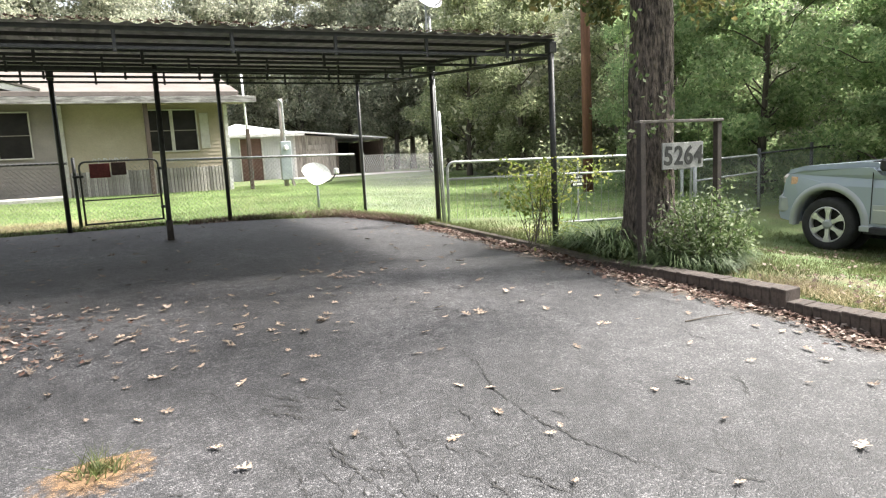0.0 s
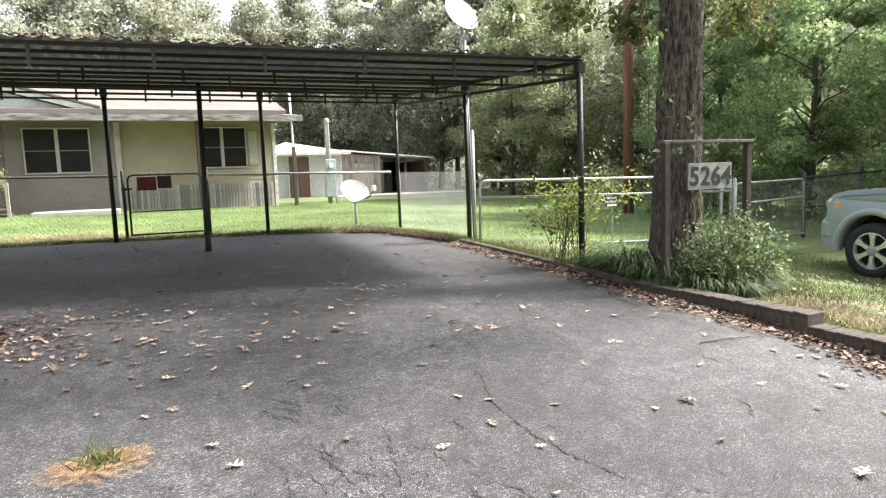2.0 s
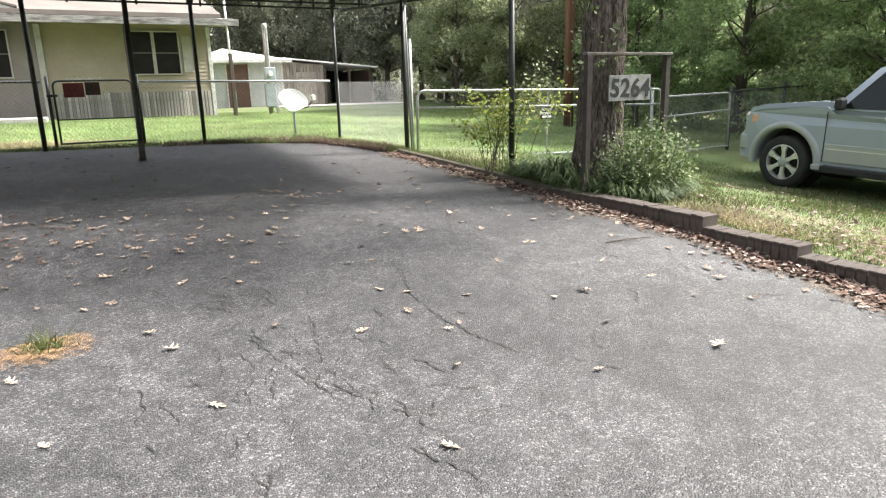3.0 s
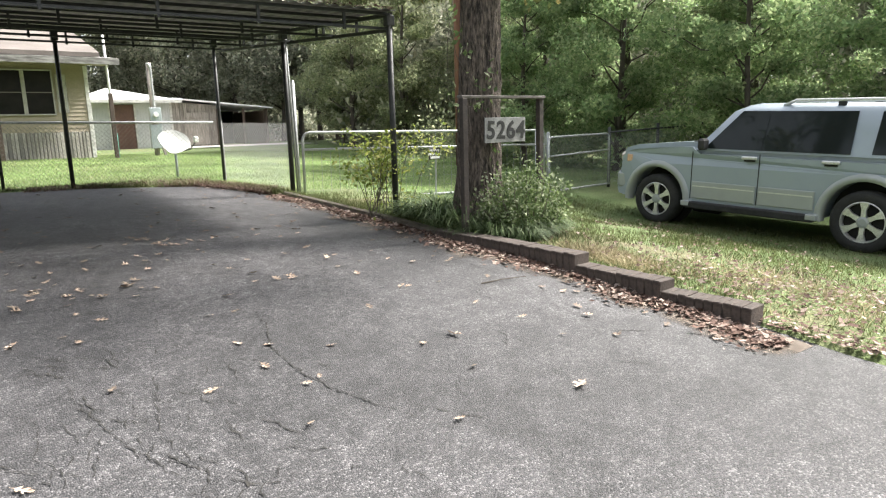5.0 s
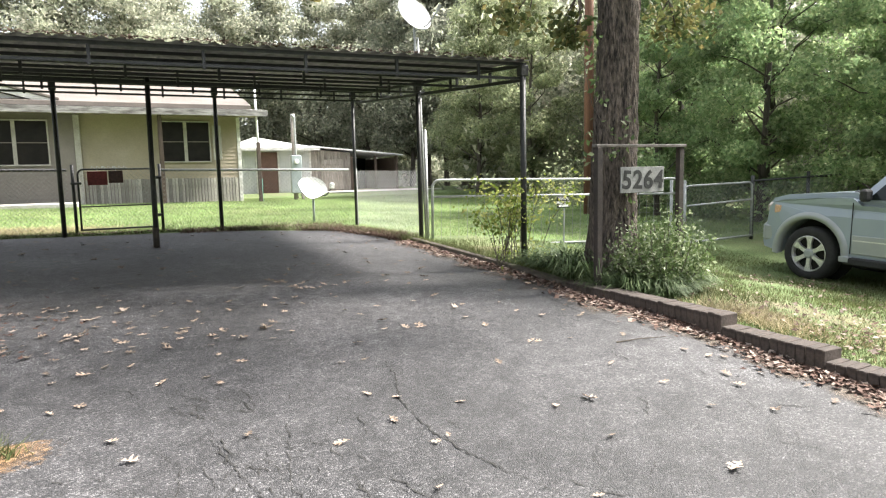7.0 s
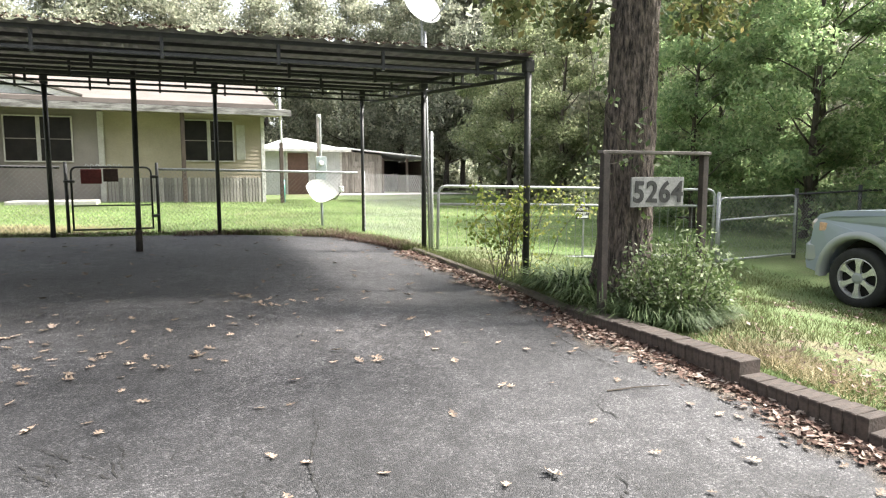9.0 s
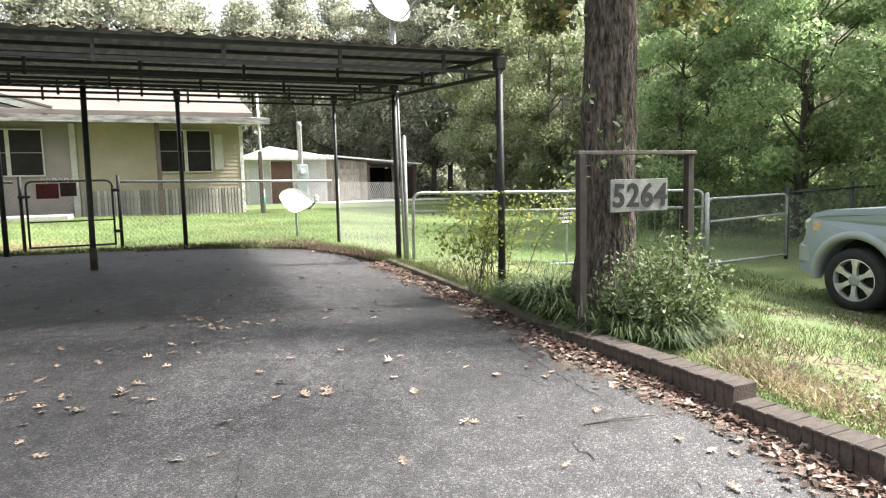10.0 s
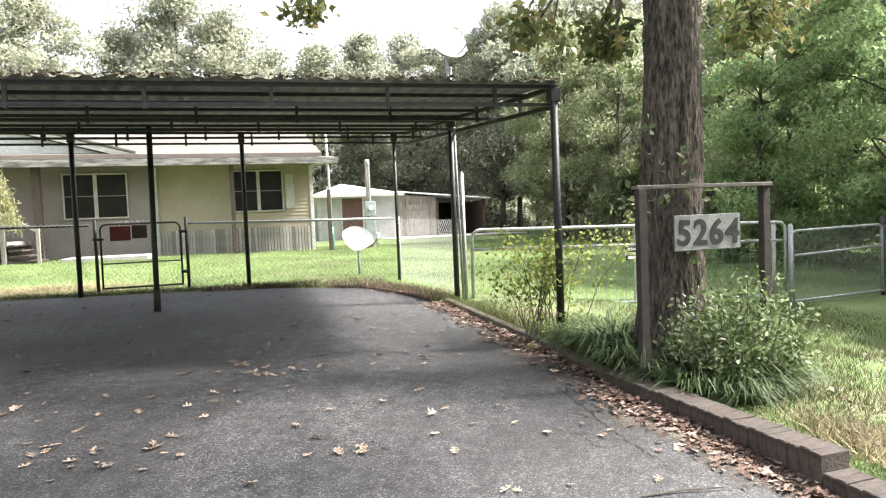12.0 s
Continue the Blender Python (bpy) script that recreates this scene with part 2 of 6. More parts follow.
M_SOIL = material("sandy_soil", (0.16, 0.095, 0.05), (0.32, 0.20, 0.105), 7, 0.95, 0, 0.6, 90)


def fade_out(m, radius):
    """Let a patch thin out towards its ragged rim."""
    nt = m.node_tree
    tc = nt.nodes.new("ShaderNodeTexCoord")
    ln = nt.nodes.new("ShaderNodeVectorMath")
    ln.operation = "LENGTH"
    nt.links.new(tc.outputs["Object"], ln.inputs[0])
    n = nt.nodes.new("ShaderNodeTexNoise")
    n.inputs["Scale"].default_value = 22
    n.inputs["Detail"].default_value = 6
    nt.links.new(tc.outputs["Object"], n.inputs["Vector"])
    ad = nt.nodes.new("ShaderNodeMath")
    ad.operation = "MULTIPLY_ADD"
    nt.links.new(n.outputs[0], ad.inputs[0])
    ad.inputs[1].default_value = radius * 1.5
    nt.links.new(ln.outputs["Value"], ad.inputs[2])
    mr = nt.nodes.new("ShaderNodeMapRange")
    mr.inputs["From Min"].default_value, mr.inputs["From Max"].default_value = radius * 1.05, radius * 1.6
    mr.inputs["To Min"].default_value, mr.inputs["To Max"].default_value = 0.8, 0.0
    nt.links.new(ad.outputs[0], mr.inputs[0])
    nt.links.new(mr.outputs[0], nt.nodes["Principled BSDF"].inputs["Alpha"])


fade_out(M_SOIL, 0.3)
M_SILT = material("washed_silt", (0.10, 0.078, 0.058), (0.21, 0.17, 0.135), 5, 0.95, 0, 0.4, 90)


def patchy(m, x0, x1):
    """Let a thin layer lie thicker towards x1 and break up in patches."""
    nt = m.node_tree
    tc = nt.nodes.new("ShaderNodeTexCoord")
    sx = nt.nodes.new("ShaderNodeSeparateXYZ")
    nt.links.new(tc.outputs["Object"], sx.inputs[0])
    fall = nt.nodes.new("ShaderNodeMapRange")
    fall.inputs["From Min"].default_value, fall.inputs["From Max"].default_value = x0, x1
    fall.inputs["To Min"].default_value, fall.inputs["To Max"].default_value = -0.42, 0.12
    nt.links.new(sx.outputs[0], fall.inputs[0])
    n = nt.nodes.new("ShaderNodeTexNoise")
    n.inputs["Scale"].default_value = 2.6
    n.inputs["Detail"].default_value = 8
    nt.links.new(tc.outputs["Object"], n.inputs["Vector"])
    ad = nt.nodes.new("ShaderNodeMath")
    nt.links.new(fall.outputs[0], ad.inputs[0])
    nt.links.new(n.outputs[0], ad.inputs[1])
    mr = nt.nodes.new("ShaderNodeMapRange")
    mr.inputs["From Min"].default_value, mr.inputs["From Max"].default_value = 0.36, 0.62
    mr.inputs["To Max"].default_value = 0.75
    nt.links.new(ad.outputs[0], mr.inputs[0])
    nt.links.new(mr.outputs[0], nt.nodes["Principled BSDF"].inputs["Alpha"])


patchy(M_SILT, 4.0, 4.6)
M_GRAVEL = material("pale_gravel", (0.42, 0.39, 0.35), (0.62, 0.59, 0.55), 2, 0.95, 0, 0.5, 60)
M_CRACK = material("crack_dirt", (0.012, 0.012, 0.011), (0.035, 0.032, 0.028), 20, 0.95, 0, 0.3, 90)
M_TIMBER = material("old_edging_timber", (0.06, 0.05, 0.042), (0.15, 0.125, 0.10), 6, 0.9, 0, 0.5, 40)
# vehicle
M_PAINT = material("silver_green_paint", (0.265, 0.31, 0.355), (0.29, 0.335, 0.38), 2, 0.42, 0.15, 0.0, 40, fine=0.0)
M_PAINT.node_tree.nodes["Principled BSDF"].inputs["Coat Weight"].default_value = 0.22
M_CLADDING = material("grey_cladding", (0.30, 0.32, 0.325), (0.35, 0.37, 0.37), 3, 0.42, 0.25, 0.0, 60, fine=0.0)
M_TYRE = material("black_rubber", (0.012, 0.012, 0.012), (0.03, 0.03, 0.03), 9, 0.85, 0, 0.3, 60)
M_RIM = material("polished_alloy", (0.55, 0.55, 0.54), (0.68, 0.68, 0.67), 8, 0.3, 0.5, 0.02, 60)
M_CARGLASS = material("tinted_car_glass", (0.010, 0.014, 0.014), (0.016, 0.02, 0.02), 2, 0.06, 0, 0, 10, fine=0.0)
M_CARGLASS.node_tree.nodes["Principled BSDF"].inputs["Specular IOR Level"].default_value = 0.25
M_LAMPGLASS = material("headlamp_lens", (0.42, 0.37, 0.32), (0.55, 0.5, 0.44), 8, 0.15, 0, 0, 40)
M_AMBER = material("amber_lens", (0.55, 0.33, 0.2), (0.66, 0.42, 0.28), 8, 0.2, 0, 0, 40)
# leaves
L_FOREST = leaf_material("forest_leaf", [(0.17, 0.20, 0.115), (0.24, 0.28, 0.155), (0.33, 0.365, 0.215), (0.44, 0.44, 0.28)], value=0.35, glow=0.66)
# olive leaves made paler and greyer, distance haze put into the colour
L_FARWOOD_HAZY = leaf_material("hazy_far_wood_leaf", [(0.19, 0.215, 0.155), (0.30, 0.32, 0.23), (0.41, 0.415, 0.315), (0.51, 0.49, 0.395)], value=0.45, glow=0.62)
L_BRIGHT = leaf_material("bright_leaf", [(0.165, 0.245, 0.12), (0.245, 0.345, 0.165), (0.33, 0.42, 0.21), (0.44, 0.49, 0.28)], value=0.35, glow=0.66)
L_OAK = leaf_material("oak_leaf", [(0.06, 0.08, 0.03), (0.10, 0.125, 0.045), (0.15, 0.155, 0.06), (0.25, 0.21, 0.08)], glow=0.5)
L_WILLOW = leaf_material("yellowing_leaf", [(0.22, 0.24, 0.11), (0.32, 0.33, 0.17), (0.43, 0.41, 0.24), (0.5, 0.43, 0.26)], glow=0.5)
L_VINE = leaf_material("vine_leaf", [(0.14, 0.20, 0.04), (0.22, 0.28, 0.06), (0.34, 0.36, 0.10), (0.46, 0.45, 0.18)], glow=0.45)
L_BED = leaf_material("bed_leaf", [(0.06, 0.09, 0.035), (0.10, 0.15, 0.055), (0.17, 0.22, 0.085), (0.42, 0.46, 0.32)], glow=0.4)
# olive grass near the kerb, darkened in colour for the trees' shade
L_BLADE_SHADED = leaf_material("shaded_grass_blade", [(0.052, 0.07, 0.023), (0.078, 0.102, 0.032), (0.115, 0.132, 0.048), (0.16, 0.15, 0.075)], glow=0.35)
# yard grass, brightened in colour to look sunlit
L_YARD_SUNLIT = leaf_material("sunlit_yard_blade", [(0.16, 0.25, 0.085), (0.22, 0.33, 0.12), (0.30, 0.39, 0.165), (0.42, 0.42, 0.24)], glow=0.5)
L_STRAP = leaf_material("strap_leaf", [(0.04, 0.068, 0.027), (0.068, 0.105, 0.042), (0.105, 0.15, 0.06), (0.19, 0.235, 0.12)], glow=0.35)
L_STRAW = leaf_material("straw_blade", [(0.22, 0.185, 0.10), (0.33, 0.28, 0.16), (0.43, 0.37, 0.23), (0.52, 0.46, 0.31)], glow=0.25, rough=0.8)
L_DEAD = leaf_material("dead_oak_leaf", [(0.062, 0.036, 0.028), (0.115, 0.07, 0.054), (0.18, 0.122, 0.098), (0.40, 0.33, 0.28)], glow=0.08, rough=0.85)
M_DEADLEAF = material("dry_oak_leaf", (0.16, 0.098, 0.063), (0.43, 0.345, 0.265), 16, 0.75, 0, 0.4, 60, obj_random=0.55)


# ---- mesh helpers ----
def finish(bm, name, mat, smooth=False):
    me = bpy.data.meshes.new(name)
    bm.to_mesh(me)
    bm.free()
    me.materials.append(mat)
    if smooth:
        me.polygons.foreach_set("use_smooth", [True] * len(me.polygons))
    return me


def part(name, bm, mat, parent, label="", smooth=False):
    ob = new(name, finish(bm, name, mat, smooth))
    ob.parent = parent
    if label:
        ob["label"] = label
    return ob


def share(name, me, parent, m=None):
    ob = new(name, me)
    ob.parent = parent
    if m is not None:
        ob.matrix_basis = m
    return ob


def thing(name, at, label, category, group="", rz=0.0):
    ob = new(name)
    ob.matrix_basis = pose(*at, 0, 0, rz)
    ob.empty_display_size = 0.1
    return tagged(ob, label, category, group)


def box(bm, x0, y0, z0, x1, y1, z1, bev=0.0):
    r = bmesh.ops.create_cube(bm, size=1)
    for v in r["verts"]:
        v.co = Vector(((x0 + x1) / 2 + v.co.x * (x1 - x0), (y0 + y1) / 2 + v.co.y * (y1 - y0), (z0 + z1) / 2 + v.co.z * (z1 - z0)))
    if bev:
        es = list({e for v in r["verts"] for e in v.link_edges})
        bmesh.ops.bevel(bm, geom=es, offset=bev, segments=1, affect="EDGES")
    return bm


def boxm(x0, y0, z0, x1, y1, z1, bev=0.0):
    return box(bmesh.new(), x0, y0, z0, x1, y1, z1, bev)


def tube(bm, pts, radii, seg=8, caps=True):
    """A tapered tube along a line of points."""
    pts = [Vector(p) for p in pts]
    if not hasattr(radii, "__len__"):
        radii = [radii] * len(pts)
    rings = []
    side = None
    for i, p in enumerate(pts):
        d = (pts[min(i + 1, len(pts) - 1)] - pts[max(i - 1, 0)]).normalized()
        if side is None:
            side = d.orthogonal().normalized()
        side = (side - d * side.dot(d)).normalized()
        up = d.cross(side)
        rings.append([bm.verts.new(p + (side * math.cos(a) + up * math.sin(a)) * radii[i])
                      for a in (2 * math.pi * k / seg for k in range(seg))])
    for a, b in zip(rings, rings[1:]):
        for k in range(seg):
            bm.faces.new((a[k], a[(k + 1) % seg], b[(k + 1) % seg], b[k]))
    if caps:
        bm.faces.new(rings[0][::-1])
        bm.faces.new(rings[-1])
    return bm


def rod(p0, p1, r, seg=8):
    return tube(bmesh.new(), [p0, p1], r, seg)


def sqrod(bm, p0, p1, w):
    """A square bar between two points."""
    p0, p1 = Vector(p0), Vector(p1)
    d = (p1 - p0).normalized()
    ref = Vector((0, 0, 1)) if abs(d.z) < 0.9 else Vector((1, 0, 0))
    s = d.cross(ref).normalized() * w / 2
    u = s.cross(d).normalized() * w / 2
    a = [bm.verts.new(p0 + i * s + j * u) for i, j in ((-1, -1), (1, -1), (1, 1), (-1, 1))]
    b = [bm.verts.new(p1 + i * s + j * u) for i, j in ((-1, -1), (1, -1), (1, 1), (-1, 1))]
    for k in range(4):
        bm.faces.new((a[k], a[(k + 1) % 4], b[(k + 1) % 4], b[k]))
    bm.faces.new(a[::-1])
    bm.faces.new(b)
    bmesh.ops.recalc_face_normals(bm, faces=bm.faces)
    return bm


def prism(bm, outline, y0, y1, plane="xz"):
    """An outline in x and z drawn out from y0 to y1."""
    a = [bm.verts.new((x, y0, z)) for x, z in outline]
    b = [bm.verts.new((x, y1, z)) for x, z in outline]
    n = len(outline)
    for k in range(n):
        bm.faces.new((a[k], a[(k + 1) % n], b[(k + 1) % n], b[k]))
    bm.faces.new(a[::-1])
    bm.faces.new(b)
    bmesh.ops.recalc_face_normals(bm, faces=bm.faces)
    return bm


def array_mesh(name, verts, faces, mat):
    me = bpy.data.meshes.new(name)
    me.from_pydata(verts.tolist(), [], faces.tolist())
    me.materials.append(mat)
    return me


RNG = np.random.default_rng(7)


def leaf_quads(centres, size, rng=RNG, droop=0.0, aspect=0.55, fold=0.25):
    """Pointed leaves, two triangles each, at random turns about the centres."""
    n = len(centres)
    a = rng.normal(size=(n, 3))
    a[:, 2] -= droop
    a /= np.linalg.norm(a, axis=1)[:, None]
    b = np.cross(a, rng.normal(size=(n, 3)))
    b /= np.linalg.norm(b, axis=1)[:, None] + 1e-9
    c = np.cross(a, b)
    s = size * rng.uniform(0.6, 1.35, n)[:, None]
    v = np.empty((n, 4, 3))
    v[:, 0] = centres - a * s * 0.5
    v[:, 1] = centres + b * s * aspect * 0.5 + c * s * fold * 0.3
    v[:, 2] = centres + a * s * 0.5
    v[:, 3] = centres - b * s * aspect * 0.5 + c * s * fold * 0.3
    i = np.arange(n)[:, None] * 4
    f = np.concatenate([i + np.array([0, 1, 2]), i + np.array([0, 2, 3])])
    return v.reshape(-1, 3), f


def leaf_tris(centres, size, rng=RNG):
    """Pointed leaves of one triangle each, for crowns far off."""
    n = len(centres)
    a = rng.normal(size=(n, 3))
    a /= np.linalg.norm(a, axis=1)[:, None]
    b = np.cross(a, rng.normal(size=(n, 3)))
    b /= np.linalg.norm(b, axis=1)[:, None] + 1e-9
    s = size * rng.uniform(0.6, 1.35, n)[:, None]
    v = np.stack([centres - a * s * 0.5 + b * s * 0.3, centres - a * s * 0.35 - b * s * 0.34, centres + a * s * 0.6], 1)
    return v.reshape(-1, 3), np.arange(n * 3).reshape(-1, 3)


def blades(points, height, width, rng=RNG, lean=0.5):
    """Grass blades, one triangle each, on the points."""
    n = len(points)
    ang = rng.uniform(0, 2 * math.pi, n)
    h = height * rng.uniform(0.45, 1.3, n)
    w = width * rng.uniform(0.7, 1.3, n)
    side = np.stack([np.cos(ang), np.sin(ang), np.zeros(n)], 1)
    tip = rng.normal(size=(n, 3)) * lean * h[:, None]
    tip[:, 2] = h
    v = np.empty((n, 3, 3))
    v[:, 0] = points - side * w[:, None] / 2
    v[:, 1] = points + side * w[:, None] / 2
    v[:, 2] = points + tip
    return v.reshape(-1, 3), np.arange(n * 3).reshape(-1, 3)


# ---- ground ----
def drive_z(x, y):
    """Height of the sloping driveway."""
    return np.interp(y, [-40, -6, 0, 1.6, 2.5, 3.6, 9.8, 11.7, 14], [-0.6, -0.33, -0.03, 0.06, 0.135, 0.225, 0.49, 0.55, 0.56]) - 0.015 * (np.clip(x, -8, 6) - 1.5)


def drive_right(y):
    """The driveway's edge along the kerb."""
    return np.interp(y, [-30, -2, 0.3, 1.0, 1.7, 3.4, 4.6, 6.2, 8.9, 9.9, 10.9, 11.3, 11.8], [9, 6.2, 4.75, 4.74, 4.84, 4.88, 4.76, 4.70, 4.62, 4.36, 3.98, 3.2, 1.86])


def drive_left(y):
    return np.interp(y, [-30, 4, 6.5, 11.0, 12], [-14, -9, -1.9, -2.2, -2.2])


def lawn_z(x, y):
    """Height of the lawn and yard around the driveway."""
    base = drive_z(np.minimum(x, 4.7), y)
    t = np.clip((x - 4.9) / 5.2, 0, 1)
    low = np.interp(y, [-10, 2.9, 6.0, 8.5, 12, 20, 30], [-0.8, -0.34, -0.24, 0.0, 0.2, 0.42, 0.6])
    bed = np.interp(y, [0.5, 1.6, 2.4, 3.2, 4.2, 5.2, 6.4, 8.8], [0.0, 0.0, 0.015, 0.035, 0.03, 0.08, 0.03, -0.06])
    z = base + bed * np.clip((x - 4.72) / 0.25, 0, 1) * np.clip((9.5 - y) / 1.5, 0, 1)
    z = z * (1 - t * t * (3 - 2 * t)) + low * t * t * (3 - 2 * t)
    z = np.where(y > 13, z + (np.interp(y, [13, 22, 60, 400], [0, 0.12, 0.1, 0.1])) * (1 - t), z)
    return z


def in_drive(x, y, grow=0.0):
    return (y < 11.75 + grow) & (x < drive_right(y) + grow) & (x > drive_left(y) - grow)


def sheet(xs, ys, zfun, name, mat):
    X, Y = np.meshgrid(xs, ys)
    Z = zfun(X, Y)
    v = np.stack([X, Y, Z], 2).reshape(-1, 3)
    w = len(xs)
    i, j = np.meshgrid(np.arange(w - 1), np.arange(len(ys) - 1))
    k = (j * w + i).reshape(-1, 1)
    return new(name, array_mesh(name, v, k + np.array([0, 1, w + 1, w]), mat))


def ground_height(X, Y):
    Z = lawn_z(X, Y)
    return np.where(in_drive(X, Y, 0.02), drive_z(X, Y) - 0.1, Z)


gx = np.concatenate([[-900, -300, -120, -60], np.arange(-30, 3.9, 1.0), np.arange(3.9, 6.0, 0.12), np.arange(6.0, 34, 0.6), [45, 70, 140, 300, 900]])
gy = np.concatenate([[-900, -300, -100, -40], np.arange(-20, -1, 1.0), np.arange(-1, 13.5, 0.2), np.arange(13.5, 45, 0.9), [55, 80, 160, 300, 900]])
ground = sheet(gx, gy, ground_height, "ground", M_GROUND)
ground.data.polygons.foreach_set("use_smooth", [True] * len(ground.data.polygons))
tagged(ground, "patchy green lawn with thin dry spots", "ground", kind="structure")

dys = np.concatenate([np.arange(-30, -1, 1.0), np.arange(-1, 11.7, 0.14), [11.72]])
cols = 90
dv = []
for y in dys:
    a, b = float(drive_left(y)), float(drive_right(y))
    if y > 11.3:
        b = max(b, 1.9)
    for k in range(cols):
        x = a + (b - a) * k / (cols - 1)
        edge = 0.035 * noise.noise(Vector((x * 2.1, y * 2.1, 3))) if k in (0, cols - 1) else 0
        dv.append((x + edge, y, float(drive_z(x, y)) + 0.012 * noise.noise(Vector((x * 0.7, y * 0.7, 0)))))
dv = np.array(dv)
di, dj = np.meshgrid(np.arange(cols - 1), np.arange(len(dys) - 1))
dk = (dj * cols + di).reshape(-1, 1)
driveway = new("driveway", array_mesh("driveway", dv, dk + np.array([0, 1, cols + 1, cols]), M_ASPHALT))
driveway.data.polygons.foreach_set("use_smooth", [True] * len(driveway.data.polygons))
tagged(driveway, "worn dark grey asphalt driveway with pale aggregate", "driveway", kind="structure")


# ---- carport ----
def gz(x, y):
    return float(drive_z(x, y)) if in_drive(np.array(x), np.array(y)) else float(lawn_z(np.array(x), np.array(y)))


ROOF_F, ROOF_S = 2.735, 0.058          # roof height at its front edge and its slope


def roof_z(y):
    return ROOF_F + ROOF_S * (y - 6.25)


CP_X0, CP_X1, CP_Y0, CP_Y1 = -3.0, 4.98, 6.2, 11.85


def skew(x, y):
    """The roof's front edge runs slightly back towards its far end."""
    return y + 0.06 * (CP_X1 - x) * (CP_Y1 - y) / (CP_Y1 - CP_Y0)


def bar(x0, x1, y, z, w):
    """A straight bar under the roof from x0 to x1."""
    return sqrod(bmesh.new(), (x0, skew(x0, y), z), (x1, skew(x1, y), z), w)


carport = thing("carport", (0, 0, 0), "dark steel-framed carport with a flat corrugated metal roof", "carport")
bm = bmesh.new()
nx = 200
rows = [[bm.verts.new((CP_X0 + (CP_X1 - CP_X0) * i / nx, skew(CP_X0 + (CP_X1 - CP_X0) * i / nx, y), roof_z(y) + 0.016 * (1 if i % 4 < 2 else -0.2)))
         for i in range(nx + 1)] for y in (CP_Y0 - 0.06, 9.0, CP_Y1 + 0.1)]
for r0, r1 in zip(rows, rows[1:]):
    for i in range(nx):
        bm.faces.new((r0[i], r0[i + 1], r1[i + 1], r1[i]))
bmesh.ops.solidify(bm, geom=bm.faces[:], thickness=0.004)
part("roof_sheet", bm, M_SHEET, carport, "streaked grey corrugated metal roof sheet")
for k in range(5):
    y = 6.25 + k * 1.36
    z = roof_z(y) - 0.03
    part("top_chord", bar(CP_X0, CP_X1, y, z, 0.036), M_STEEL, carport)
    part("bottom_chord", bar(CP_X0, CP_X1, y, z - 0.165, 0.03), M_STEEL, carport)
    for i in range(8):
        x = CP_X1 - 0.62 - i * 0.985 + (0.33 if k % 2 else 0)
        part("truss_spacer", sqrod(bmesh.new(), (x, skew(x, y), z - 0.2), (x, skew(x, y), z), 0.03), M_STEEL, carport)
for y in (6.93, 7.6 + 0.68, 9.65, 11.0):
    z = roof_z(y) - 0.025
    part("purlin", bar(CP_X0, CP_X1, y, z, 0.034), M_STEEL, carport)
for x in (CP_X1 - 0.04, CP_X0 + 0.04):
    for dz, w in ((-0.035, 0.045), (-0.205, 0.04)):
        part("side_rail", sqrod(bmesh.new(), (x, skew(x, CP_Y0 + 0.05), roof_z(CP_Y0) + dz - 0.004), (x, CP_Y1, roof_z(CP_Y1) + dz - 0.004), w), M_STEEL, carport)
    for y in (7.0, 7.9, 9.9, 10.8):
        part("rail_spacer", sqrod(bmesh.new(), (x, y, roof_z(y) - 0.2), (x, y, roof_z(y) - 0.03), 0.03), M_STEEL, carport)
for x, y, r in ((4.93, 6.24, 0.036), (4.84, 9.0, 0.036), (4.72, 11.7, 0.03), (2.23, 11.74, 0.034), (-0.19, 11.68, 0.036), (-2.62, 11.7, 0.036), (-2.9, 6.76, 0.036)):
    z0 = gz(x, y) - 0.08
    part("post", tube(bmesh.new(), [(x, y, z0), (x, y, roof_z(y) - 0.05)], r, 10), M_STEEL, carport, smooth=True)
    part("post_bracket", boxm(x - 0.05, y - 0.05, roof_z(y) - 0.17, x + 0.05, y + 0.05, roof_z(y) - 0.045, 0.006), M_STEEL, carport)
prop = thing("steel_prop", (1.05, 9.84, gz(1.05, 9.84) - 0.02), "dark rusted steel prop under the carport roof", "post")
part("shaft", tube(bmesh.new(), [(0.0, 0, 0), (0.005, 0, 0.7), (0.025, 0.0, roof_z(9.84) - gz(1.05, 9.84) - 0.05)], 0.035, 10), M_STEEL, prop, smooth=True)
part("shoe", tube(bmesh.new(), [(0, 0, -0.01), (0, 0, 0.3)], 0.045, 10), M_RUST, prop, "rusty lower sleeve", smooth=True)

# ---- mast and large dish by the carport ----
mast = thing("dish_mast", (4.95, 9.05, gz(4.95, 9.05) - 0.05), "grey galvanised mast pipe beside the carport post", "pole")
part("pipe", tube(bmesh.new(), [(0, 0, 0), (-0.05, 0.03, 3.2)], 0.017, 10), M_GALV, mast, smooth=True)


